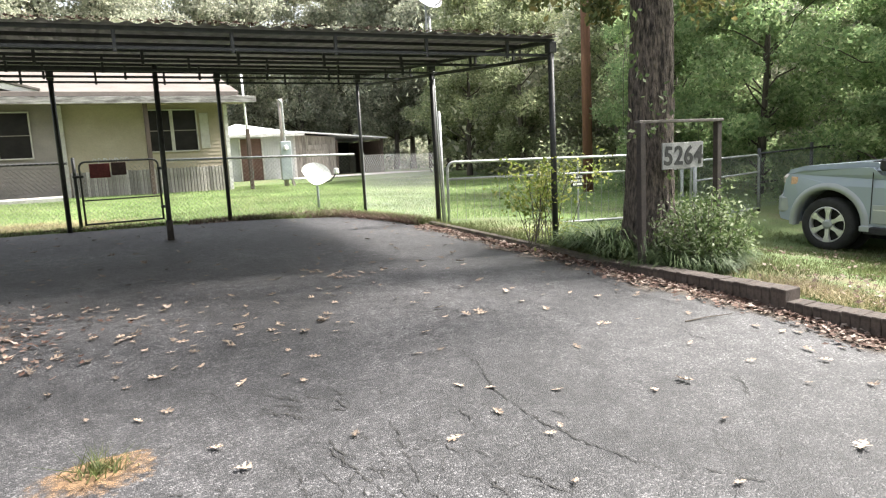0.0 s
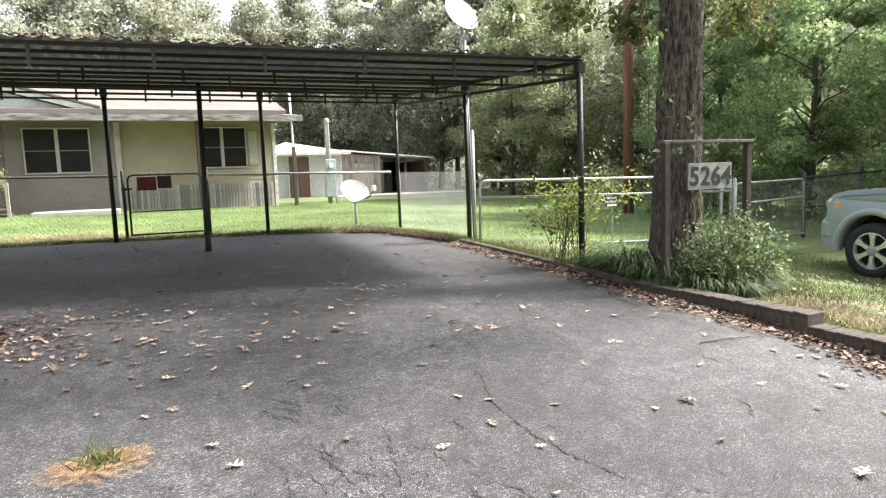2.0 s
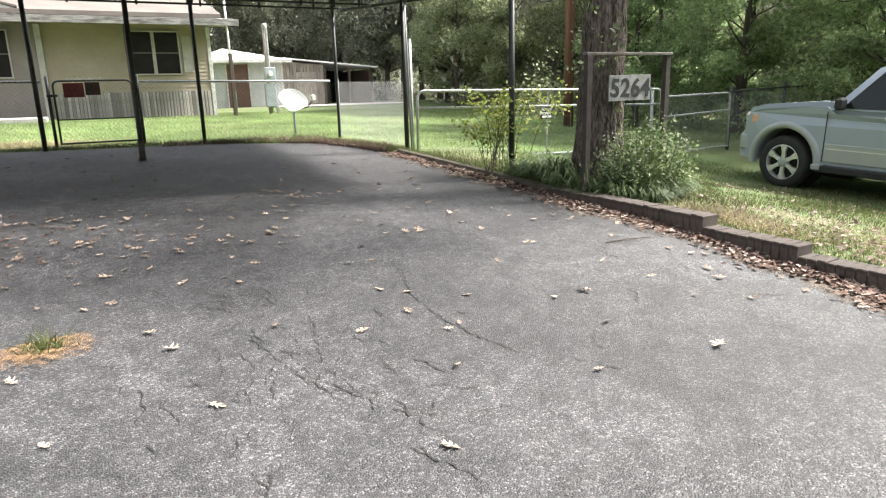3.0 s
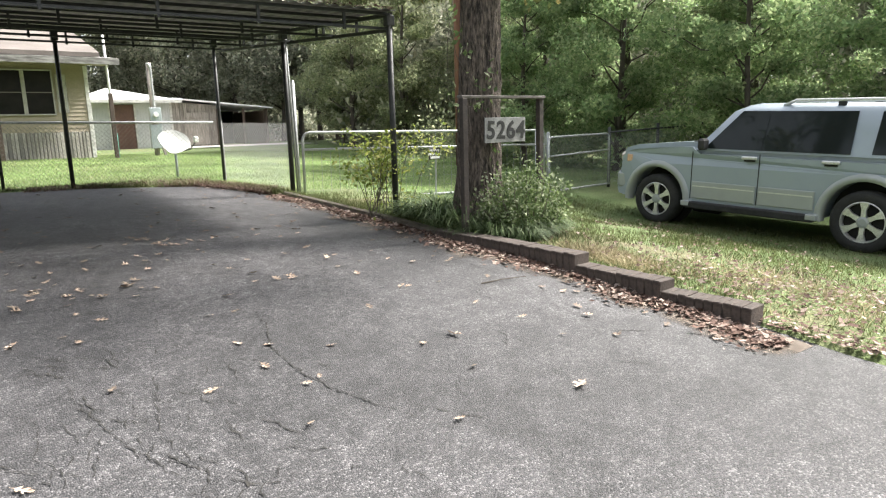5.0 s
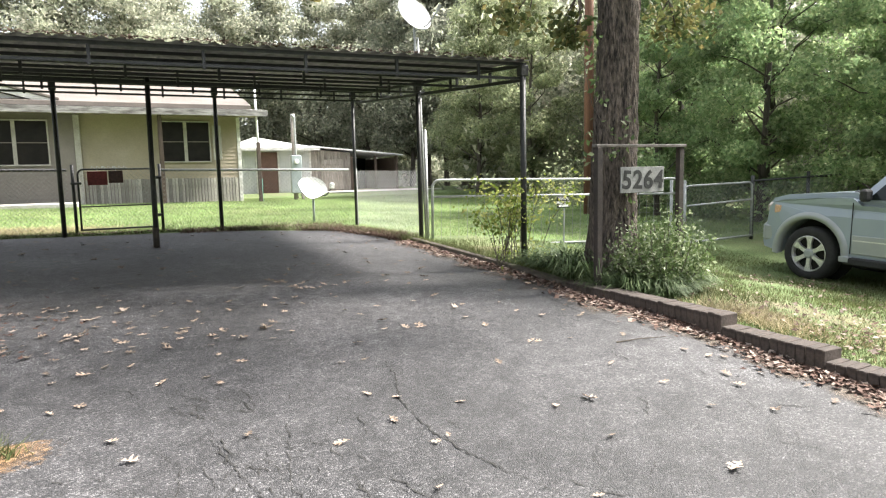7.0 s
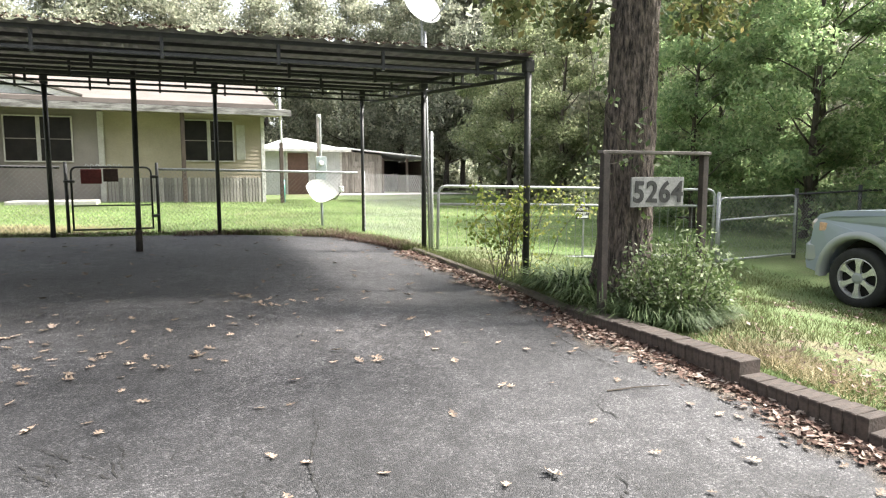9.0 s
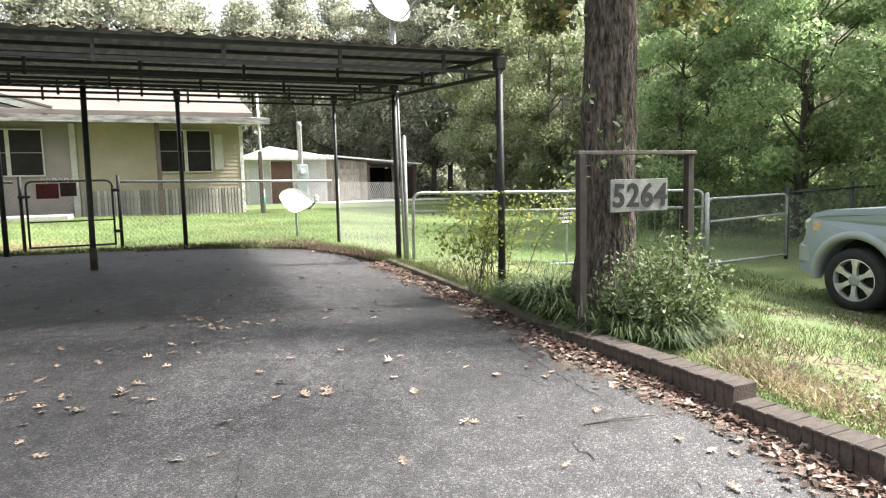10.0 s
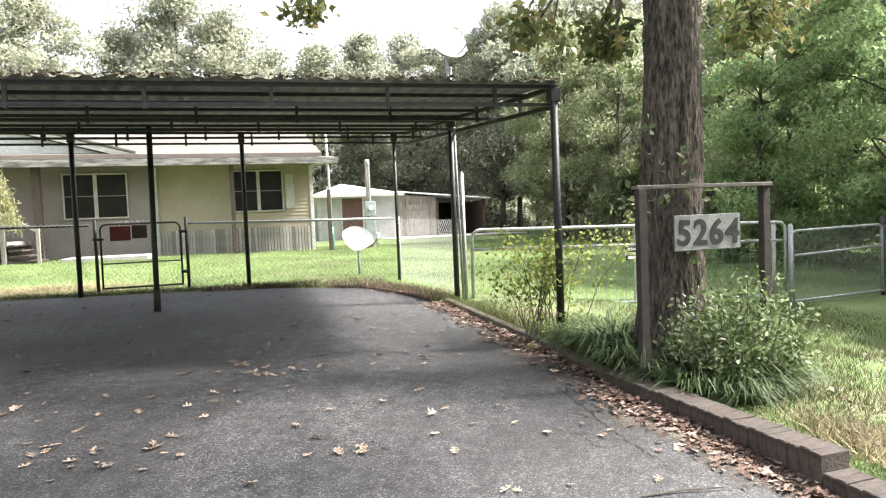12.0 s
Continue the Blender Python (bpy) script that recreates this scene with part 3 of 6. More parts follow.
def dish_bowl(rx, rz, depth, thick=0.012, nr=8, ns=36, taper=0.0):
    """A shallow bowl that opens towards -y, with a rolled rim."""
    bm = bmesh.new()
    c = bm.verts.new((0, depth, 0))
    last = None
    for i in range(1, nr + 1):
        f = i / nr
        ring = [bm.verts.new((rx * f * math.cos(a) * (1 - taper * max(0.0, -math.sin(a))), depth * (1 - f * f), rz * f * math.sin(a))) for a in (2 * math.pi * k / ns for k in range(ns))]
        for k in range(ns):
            if last is None:
                bm.faces.new((c, ring[k], ring[(k + 1) % ns]))
            else:
                bm.faces.new((last[k], last[(k + 1) % ns], ring[(k + 1) % ns], ring[k]))
        last = ring
    bmesh.ops.recalc_face_normals(bm, faces=bm.faces)
    bmesh.ops.solidify(bm, geom=bm.faces[:], thickness=thick)
    return bm


big_dish = thing("satellite_dish", (4.87, 9.1, 3.88), "round pale satellite dish tilted to the sky on a mast", "satellite dish")
b = part("reflector", dish_bowl(0.3, 0.3, 0.09, nr=10, ns=48), M_MESHDISH, big_dish)
b.matrix_basis = pose(0, 0, 0.02, -28, 0, 14)
part("back_bracket", tube(bmesh.new(), [(0, 0.02, -0.62), (0, 0.02, -0.22), (0.01, 0.07, -0.05)], 0.02, 8), M_GALV, big_dish)
part("feed_arm", tube(bmesh.new(), [(0.02, 0.03, -0.23), (0.16, -0.1, -0.16), (0.31, -0.2, 0.06)], 0.012, 6), M_GALV, big_dish)
part("feed_horn", tube(bmesh.new(), [(0.30, -0.19, 0.05), (0.33, -0.22, 0.13)], 0.03, 8), M_GALV, big_dish)

# ---- small dish on a post in the lawn ----
sx, sy = 4.3, 13.2
sdish = thing("satellite_dish", (sx, sy, gz(sx, sy)), "small white oval satellite dish on a short post in the lawn", "satellite dish")
part("post", tube(bmesh.new(), [(0, 0, -0.05), (0, 0, 0.56)], 0.026, 10), M_TEAL, sdish, smooth=True)
b = part("reflector", dish_bowl(0.31, 0.25, 0.05, nr=10, ns=48, taper=0.4), M_DISH, sdish)
b.matrix_basis = pose(-0.02, -0.06, 0.7, -24, 16, -10)
part("mount", boxm(-0.045, -0.03, 0.5, 0.045, 0.08, 0.7, 0.01), M_GALV, sdish)
part("feed_arm", tube(bmesh.new(), [(0.05, 0, 0.5), (0.24, -0.18, 0.55), (0.34, -0.26, 0.7)], 0.012, 6), M_STEEL, sdish, "dark curved feed arm")
part("receiver", boxm(0.29, -0.31, 0.68, 0.38, -0.22, 0.8, 0.018), M_DISH, sdish)


# ---- fences and gates ----
def chain_mesh(length, z0, z1, pitch=0.075, r=0.0021):
    """Crossing wires of a chain-link panel in the xz plane."""
    vs, fs = [], []
    h = z1 - z0

    def wire(xa, za, xb, zb, yy):
        d = Vector((xb - xa, 0, zb - za)).normalized()
        s = Vector((-d.z, 0, d.x)) * r
        t = Vector((0, r, 0))
        i = len(vs)
        for px, pz in ((xa, za), (xb, zb)):
            c = Vector((px, yy, pz))
            vs.extend([c + s, c - s * 0.5 + t, c - s * 0.5 - t])
        fs.extend([(i, i + 1, i + 4, i + 3), (i + 1, i + 2, i + 5, i + 4), (i + 2, i, i + 3, i + 5)])

    n = int((length + h) / pitch)
    for k in range(n):
        x = k * pitch - h
        xa, za, xb, zb = x, z0, x + h, z1
        if xa < 0:
            za, xa = z0 - xa, 0
        if xb > length:
            zb, xb = z1 - (xb - length), length
        if xb > xa and zb > za:
            wire(xa, za, xb, zb, 0.002)
            wire(length - xa, za, length - xb, zb, -0.002)
    me = bpy.data.meshes.new("chain_link")
    me.from_pydata([tuple(v) for v in vs], [], fs)
    me.materials.append(M_WIRE)
    return me


def fence(p0, p1, height, posts, label, rail=True, mat=None):
    """A chain-link run from p0 to p1 on the ground, with the posts at those distances."""
    mat = mat or M_GALV
    x0, y0, x1, y1 = *p0, *p1
    za, zb = gz(x0, y0), gz(x1, y1)
    L = math.hypot(x1 - x0, y1 - y0)
    f = thing("chain_link_fence", (x0, y0, za), label, "fence", rz=math.degrees(math.atan2(y1 - y0, x1 - x0)))
    dz = zb - za
    for d in posts:
        z = dz * d / L
        part("post", tube(bmesh.new(), [(d, 0.03, z - 0.1), (d, 0.03, z + height + 0.03)], 0.027, 8), mat, f, smooth=True)
        part("post_cap", tube(bmesh.new(), [(d, 0.03, z + height + 0.025), (d, 0.03, z + height + 0.06)], [0.033, 0.012], 8), mat, f)
    if rail:
        part("top_rail", tube(bmesh.new(), [(0, 0.03, height), (L, 0.03, dz + height)], 0.021, 8), mat, f, smooth=True)
    me = chain_mesh(L, 0.03, height)
    m = Matrix.Identity(4)
    m[2][0] = dz / L
    w = share("chain_link", me, f, m)
    w["kind"] = "stuff"
    return f


def rounded_frame(bm, w, z0, z1, r, rad):
    """A gate's bent tube frame in the xz plane."""
    pts = [(0, 0, z0)]
    for k in range(5):
        a = math.pi - k * math.pi / 8
        pts.append((rad + rad * math.cos(a), 0, z1 - rad + rad * math.sin(a)))
    for k in range(5):
        a = math.pi / 2 - k * math.pi / 8
        pts.append((w - rad + rad * math.cos(a), 0, z1 - rad + rad * math.sin(a)))
    pts.append((w, 0, z0))
    tube(bm, pts, r, 8)
    tube(bm, [(-r, 0, z0 + 0.002), (w + r, 0, z0 + 0.002)], r, 8)
    return bm


FY = 12.15
fence((-9.0, FY), (-0.12, FY), 1.07, (0.1, 2.7, 5.2, 6.4), "low grey chain-link fence beside the small gate", mat=M_STEEL)
fence((1.33, FY), (4.75, FY), 1.07, (), "low chain-link fence with a grey top rail", mat=M_GALV)
fence((4.72, 11.75), (4.98, 9.2), 1.05, (0.0,), "sagging chain-link panel without a top rail", rail=False)

wg = thing("walk_gate", (0.04, FY, gz(0.04, FY)), "small dark chain-link garden gate, closed", "gate")
part("gate_frame", rounded_frame(bmesh.new(), 1.17, 0.07, 1.08, 0.016, 0.09), M_STEEL, wg, smooth=True)
share("chain_link", chain_mesh(1.17, 0.08, 1.06), wg)["kind"] = "stuff"
part("middle_rail", rod((0, 0, 0.46), (1.17, 0, 0.46), 0.012, 6), M_STEEL, wg)
for x in (-0.075, 1.26):
    part("gate_post", tube(bmesh.new(), [(x, 0.02, -0.1), (x, 0.02, 1.16)], 0.026, 10), M_STEEL, wg, smooth=True)
for z in (0.25, 0.9):
    part("hinge", boxm(1.15, -0.03, z, 1.28, 0.05, z + 0.05, 0.008), M_STEEL, wg)
part("latch", boxm(-0.11, -0.04, 0.83, 0.05, 0.02, 0.87, 0.008), M_STEEL, wg, "forked gate latch")
# thin barbed wire curls on the gate's top
for k in range(9):
    x = 0.2 + 0.055 * k + 0.02 * (k % 3)
    part("wire_curl", tube(bmesh.new(), [(x, 0, 1.08), (x + 0.02, 0.02, 1.13), (x + 0.05, 0, 1.11), (x + 0.06, 0, 1.085)], 0.006, 5), M_GALV, wg)
rs = thing("red_board_sign", (0.18, FY - 0.03, 1.53), "faded red board hung on the small gate", "sign")
part("board", boxm(0, -0.012, -0.14, 0.3, 0.0, 0.09, 0.004), M_REDSIGN, rs)
part("hanger", rod((0.15, -0.006, 0.085), (0.15, 0.012, 0.12), 0.004, 5), M_GALV, rs)
ds = thing("dark_board_sign", (0.5, FY - 0.03, 1.55), "dark brown board hung on the small gate", "sign")
part("board", boxm(0, -0.012, -0.13, 0.22, 0.0, 0.08, 0.004), M_SIGNDARK, ds)
part("hanger", rod((0.11, -0.006, 0.075), (0.11, 0.012, 0.10), 0.004, 5), M_GALV, ds)


def lettering(word, size, bold, mat):
    """A mesh of raised characters, centred, reading along x."""
    cu = bpy.data.curves.new("lettering", "FONT")
    cu.body = word
    cu.size = size
    cu.extrude = 0.002
    cu.offset = bold
    cu.align_x = "CENTER"
    dep = bpy.data.objects.new("lettering", cu)
    scene.collection.objects.link(dep)
    bpy.context.view_layer.update()
    me = bpy.data.meshes.new_from_object(dep.evaluated_get(bpy.context.evaluated_depsgraph_get()))
    bpy.data.objects.remove(dep)
    me.materials.clear()
    me.materials.append(mat)
    return me


def farm_gate(p0, p1, z0, z1, h, label):
    """A tubular gate with a mid rail and thin upright wires."""
    L = math.hypot(p1[0] - p0[0], p1[1] - p0[1])
    g = thing("farm_gate", (*p0, z0), label, "gate", "", rz=math.degrees(math.atan2(p1[1] - p0[1], p1[0] - p0[0])))
    dz = (z1 - z0) / L
    sh = Matrix.Identity(4)
    sh[2][0] = dz
    for nm, bmx, mt in (("gate_frame", rounded_frame(bmesh.new(), L, 0.03, h, 0.023, 0.12), M_GALV),
                        ("middle_rail", rod((0, 0, h - 0.27), (L, 0, h - 0.27), 0.02), M_GALV)):
        part(nm, bmx, mt, g, smooth=True).matrix_basis = sh
    for k in range(1, int(L / 0.15)):
        part("upright_wire", rod((k * 0.15, 0, 0.04), (k * 0.15, 0, h - 0.27), 0.0035, 4), M_WIRE, g).matrix_basis = sh
    for k in range(1, 5):
        part("cross_wire", rod((0, 0, 0.04 + k * 0.16), (L, 0, 0.04 + k * 0.16), 0.0018, 4), M_WIRE, g).matrix_basis = sh
    part("brace", rod((L * 0.5, 0, 0.03), (L * 0.5, 0, h), 0.015, 8), M_GALV, g).matrix_basis = sh
    return g


GA, GC = (5.15, 9.24), (9.86, 8.5)
farm_gate(GA, GC, 0.22, 0.05, 1.13, "long galvanised tubular gate with upright wires, closed")
for (x, y, h, r, lab) in ((5.03, 9.18, 1.72, 0.03, "tall pale galvanised gate post beside the carport"), (9.98, 8.5, 1.2, 0.035, "grey gate post at the end of the gates"),
                          (9.78, 8.62, 1.25, 0.03, "grey fence post behind the gate end")):
    z = gz(x, y)
    p = thing("gate_post", (x, y, z), lab, "post")
    part("pipe", tube(bmesh.new(), [(0, 0, -0.15), (0, 0, h)], r, 10), M_GALV, p, smooth=True)
    part("cap", tube(bmesh.new(), [(0, 0, h - 0.01), (0, 0, h + 0.03)], [r * 1.15, r * 0.5], 10), M_GALV, p)
ps = thing("posted_notice", (7.36, 8.86, 0.92), "small white notice with dark print wired to the gate", "sign")
board = part("board", boxm(0, -0.012, -0.1, 0.25, 0.0, 0.1, 0.003), M_LETTER, ps, "black board with white print")
part("print_bar", boxm(0.03, -0.016, -0.085, 0.23, -0.0125, -0.045), M_DISH, board)
for word, z in (("PRIVATE", 0.035), ("PROPERTY", -0.03)):
    share("lettering", lettering(word, 0.058, 0.001, M_DISH), board, pose(0.125, -0.0145, z, 90, 0, 0))

# chain-link side panel beyond the gate, towards the wood
sg = thing("side_fence", (10.02, 8.5, gz(10.02, 8.5)), "weathered chain-link panel with three rails at the wood's edge", "fence", rz=1.5)
part("gate_frame", rounded_frame(bmesh.new(), 1.86, 0.06, 1.12, 0.021, 0.09), M_GALV, sg, smooth=True).matrix_basis = Matrix(((1, 0, 0, 0), (0, 1, 0, 0), (0.03, 0, 1, 0), (0, 0, 0, 1)))
part("rail", rod((0, 0, 0.75), (1.86, 0, 0.81), 0.019), M_GALV, sg, smooth=True)
part("far_rail", rod((1.9, 0.02, 1.17), (5.6, 0.02, 1.26), 0.019), M_STEEL, sg, "dark weathered rail", smooth=True)
m = Matrix.Identity(4)
m[2][0] = 0.17 / 5.6
share("chain_link", chain_mesh(5.6, 0.07, 1.1), sg, m)["kind"] = "stuff"
for x in (1.92, 3.7, 5.55):
    part("post", tube(bmesh.new(), [(x, 0.04, -0.35), (x, 0.04, 1.22 + 0.03 * x)], 0.035, 8), M_STEEL, sg, smooth=True)

# ---- house number sign ----
SY = 4.72
num = thing("number_sign", (4.79, SY, gz(4.79, SY) - 0.03), "dark steel frame with a hanging white number plate", "sign")
zt = 1.67 - (gz(4.79, SY) - 0.03)
part("post", boxm(-0.03, -0.03, 0, 0.035, 0.03, zt, 0.004), M_RUST, num)
part("post", boxm(1.085, -0.005, 0, 1.15, 0.055, zt, 0.004), M_RUST, num, "rust-brown post")
part("top_bar", boxm(-0.04, -0.028, zt + 0.001, 1.155, 0.05, zt + 0.03, 0.004), M_FRAME, num, "worn grey-brown top bar")
plate = part("plate", boxm(0.27, -0.02, zt - 0.455, 0.85, -0.005, zt - 0.195, 0.003), M_PLATE, num, "chalky white plate with black numerals")
for k, ch in enumerate("5264"):
    me = lettering(ch, 0.255, 0.0065, M_LETTER)
    share("numeral", me, plate, Matrix.Translation((0.345 + 0.142 * k, -0.0235, zt - 0.41)) @ pose(0, 0, 0, 90, 0, 0) @ pose(0, 0, 0, 0, 0, -3))
for x in (0.33, 0.79):
    part("hanger_wire", rod((x, -0.012, zt - 0.2), (x + 0.01, 0.0, zt + 0.01), 0.0015, 5), M_STEEL, num)

# ---- kerb of bricks, stepped with the slope ----
def brick_mesh(t, d, h, seed):
    """A brick stood on end, its arrises worn uneven."""
    rng = random.Random(seed)
    bm = boxm(-t / 2, -d / 2, 0, t / 2, d / 2, h, 0.006)
    for v in bm.verts:
        v.co += Vector((rng.uniform(-1, 1), rng.uniform(-1, 1), rng.uniform(-1, 1))) * 0.0018
    return finish(bm, "brick", M_BRICK)


BR = [brick_mesh(0.064, 0.19, 0.2, 1), brick_mesh(0.063, 0.186, 0.203, 2), brick_mesh(0.065, 0.192, 0.198, 3), brick_mesh(0.0635, 0.188, 0.201, 4)]


def kerb_run(pa, pb, top, label):
    """Bricks stood on end side by side along a straight run, level on top."""
    L = math.hypot(pb[0] - pa[0], pb[1] - pa[1])
    k = thing("brick_kerb", (*pa, 0), label, "kerb", "stepped brick kerb", rz=math.degrees(math.atan2(pb[1] - pa[1], pb[0] - pa[0])))
    rng = random.Random(int(L * 100))
    n = int(L / 0.0645)
    for i in range(n):
        share("brick", BR[rng.randrange(4)], k, pose(0.032 + i * L / n, 0.096 + rng.uniform(-0.002, 0.002), top - 0.2 + rng.uniform(-0.003, 0.002), rng.uniform(-0.6, 0.6), rng.uniform(-0.3, 0.3), rng.uniform(-0.5, 0.5)))
    return k


kerb_run((4.63, 5.1), (4.65, 3.11), 0.315, "stepped kerb of weathered brown bricks around the bed")
kerb_run((4.655, 3.11), (4.66, 2.28), 0.225, "low kerb of weathered brown bricks beside the grass")
kerb_run((4.665, 2.28), (4.70, 1.60), 0.15, "lowest kerb of pale worn bricks beside the grass")
for (xa, ya, xb, yb) in ((4.68, 6.2, 4.62, 8.95), (4.66, 5.0, 4.69, 6.2)):
    e = thing("edging_timber", (0, 0, 0), "dark rotting edging timber along the asphalt", "edging")
    part("log", tube(bmesh.new(), [(xa + 0.06, ya, gz(4.5, ya) + 0.02), ((xa + xb) / 2 + 0.05, (ya + yb) / 2, gz(4.5, (ya + yb) / 2) + 0.025), (xb + 0.06, yb, gz(4.5, yb) + 0.02)], 0.055, 8), M_TIMBER, e)

# concrete strip and low timber wall on the far left of the carport
strip = tagged(new("concrete_strip", finish(boxm(-2.22, 7.4, 0.2, -1.93, 11.6, 0.60, 0.02), "concrete_strip", M_CONCRETE)), "pale concrete strip beside the asphalt", "kerb", kind="structure")
tw = thing("retaining_timber", (-2.4, 7.0, 0.36), "dark weathered retaining timbers behind the concrete strip", "retaining wall")
for k in range(3):
    part("timber", boxm(-0.14 - 0.03 * k, 0, 0.14 * k, 0.16 - 0.03 * k, 4.9, 0.14 * k + 0.135, 0.012), M_TIMBER, tw)


# ---- house ----
HG = 0.68
HW = 22.2
house = thing("house", (0, 0, 0), "cream one-storey house with a full porch roof", "house")


def siding(bm, x0, x1, y, z0, z1, lap=0.115):
    """Lapped horizontal boards facing -y."""
    z = z0
    while z < z1 - 0.01:
        t = min(z + lap, z1)
        v = [bm.verts.new(p) for p in ((x0, y - 0.02, z), (x1, y - 0.02, z), (x1, y - 0.004, t), (x0, y - 0.004, t), (x0, y, z), (x1, y, z))]
        bm.faces.new((v[0], v[1], v[2], v[3]))
        bm.faces.new((v[4], v[5], v[1], v[0]))
        z = t
    return bm


HOUSE_AT = Matrix.Translation((1.74, 0.49, 1.48)) @ Matrix.Scale(1.082, 4) @ Matrix.Translation((-1.74, -0.49, -1.48))
house.matrix_basis = HOUSE_AT
part("wall", boxm(-9, HW, HG - 0.3, 4.5, HW + 8, 3.45), M_SIDING, house)
part("front_siding", siding(bmesh.new(), -0.1, 4.48, HW, 1.5, 3.45), M_SIDING, house)
# left front: the grey carries the shade under the porch roof
part("front_siding", siding(bmesh.new(), -9, -0.12, HW - 0.15, 0.75, 3.45), M_SIDING_GREY_SHADED, house, "grey lap siding with the porch shade in its colour")
part("front_wall", boxm(-9, HW - 0.149, HG - 0.3, -0.11, HW - 0.001, 3.449), M_SIDING_GREY_SHADED, house)
part("corner_trim", boxm(4.42, HW - 0.035, HG, 4.53, HW + 0.08, 3.42, 0.006), M_TRIM, house)
# this corner trim takes the shaded trim colour, being under the porch roof
part("corner_trim", boxm(-0.24, HW - 0.2, HG, -0.08, HW - 0.02, 3.42, 0.006), M_TRIM_SHADED, house)
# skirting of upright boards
skirt = part("skirting", boxm(-0.06, HW - 0.015, HG - 0.1, 4.41, HW - 0.002, 1.49), M_SIDING_GREY_SHADED, house)
sb = finish(boxm(-0.036, -0.02, 0, 0.036, 0, 1.0, 0.004), "skirting_board", M_SKIRT)
rng = random.Random(3)
for i in range(46):
    share("skirting_board", sb, skirt, Matrix.Translation((-0.01 + i * 0.0965, HW - 0.017, HG - 0.03)) @ pose(0, rng.uniform(-0.012, 0.004), 0, 0, rng.uniform(-0.6, 0.6), 0) @ Matrix.Diagonal((rng.uniform(0.8, 1.15), 1, 0.86 + rng.uniform(-0.03, 0), 1)))


def window(x0, x1, z0, z1, y, leaves=2):
    """A double window: dark screened sashes in a white frame, each with a cross rail."""
    w = part("window", boxm(x0, y - 0.03, z0, x1, y - 0.012, z1), M_GLASSDARK, house, "dark screened double window")
    fr = 0.04
    for a, c, e, g in ((x0 - fr, z0 - fr, x1 + fr, z0), (x0 - fr, z1, x1 + fr, z1 + fr), (x0 - fr, z0, x0, z1), (x1, z0, x1 + fr, z1)):
        part("window_frame", boxm(a, y - 0.07, c, e, y - 0.005, g, 0.004), M_TRIM_SHADED, w)
    mid = (x0 + x1) / 2
    part("mullion", boxm(mid - 0.05, y - 0.065, z0, mid + 0.05, y - 0.031, z1, 0.004), M_TRIM_SHADED, w)
    for a, c in ((x0, mid - 0.05), (mid + 0.05, x1)):
        zz = (z0 + z1) / 2
        part("sash_rail", boxm(a, y - 0.045, zz - 0.012, c, y - 0.031, zz + 0.012), M_SIDING_GREY_SHADED, w)
    return w


window(2.12, 3.55, 2.03, 3.25, HW - 0.02)
window(-2.55, -0.92, 1.98, 3.22, HW - 0.17)
part("shutter", boxm(3.66, HW - 0.05, 2.06, 3.93, HW - 0.021, 3.16, 0.008), M_TRIM_SHADED, house, "narrow cream shutter")
# roof
EY, EZ = 20.9, 3.50
bm = bmesh.new()
prism(bm, [(-9.5, 0), (4.72, 0), (4.72, 0.12), (-9.5, 0.12)], 0, 1)
for v in bm.verts:
    t = v.co.y
    v.co.y = 21.12 + t * 5.68
    v.co.z = v.co.z + 3.56 + 0.27 * (v.co.y - 21.0)
part("roof", bm, M_SHINGLE, house, "tan shingle roof slope")
bm = prism(bmesh.new(), [(-9.5, 0), (4.72, 0), (4.72, 0.12), (-9.5, 0.12)], 26.801, 32.5)
for v in bm.verts:
    v.co.z += 5.13 - 0.27 * (v.co.y - 26.8)
part("roof", bm, M_SHINGLE, house)
bm = prism(bmesh.new(), [(-9.5, 0), (5.15, 0), (5.15, 0.07), (-9.5, 0.07)], 20.88, 21.75)
for v in bm.verts:
    v.co.z += 3.47 + 0.13 * (v.co.y - 20.88)
part("porch_roof", bm, M_FASCIA, house, "weathered grey porch roof edge")
part("fascia", boxm(-9.5, 20.84, 3.36, 5.17, 20.878, 3.55, 0.006), M_FASCIA, house, "peeling white fascia board")
part("porch_ceiling", boxm(-9.5, 20.88, 3.452, 5.1, HW + 0.1, 3.468), M_SIDING, house)
for x0 in (-7.6,):
    bm = prism(bmesh.new(), [(-9.8, 3.6), (-0.75, 3.6), (-5.0, 4.75)], 21.35, 25.5)
    part("gable", bm, M_GARAGE, house, "low pale front gable")
    bm = bmesh.new()
    prism(bm, [(-0.55, 3.58), (-0.55, 3.74), (-5.0, 4.93), (-5.0, 4.77)], 21.2, 21.33)
    part("rake_board", bm, M_TRIM, house, "white rake board")
    bm = prism(bmesh.new(), [(-0.5, 3.745), (-0.5, 3.8), (-5.0, 5.0), (-5.0, 4.945)], 21.15, 25.6)
    part("gable_roof", bm, M_SHINGLE, house)
for x, mt, w in ((2.05, M_WOOD_BROWN, 0.12), (-3.05, M_WOOD_BROWN, 0.2)):
    part("porch_post", boxm(x - w / 2, 21.15, HG - 0.1, x + w / 2, 21.15 + w, 3.45, 0.008), mt, house, "brown wooden porch post")
stub = thing("yard_post", (4.86, 21.0, gz(4.86, 21.0)), "short dark wooden post standing by the house corner", "post")
part("shaft", boxm(-0.055, -0.055, -0.15, 0.055, 0.055, 1.95, 0.01), M_WOOD_BROWN, stub)
drain = thing("white_downpipe", (4.98, 21.5, gz(4.98, 21.5)), "thin white pipe with a green foot by the house corner", "pipe")
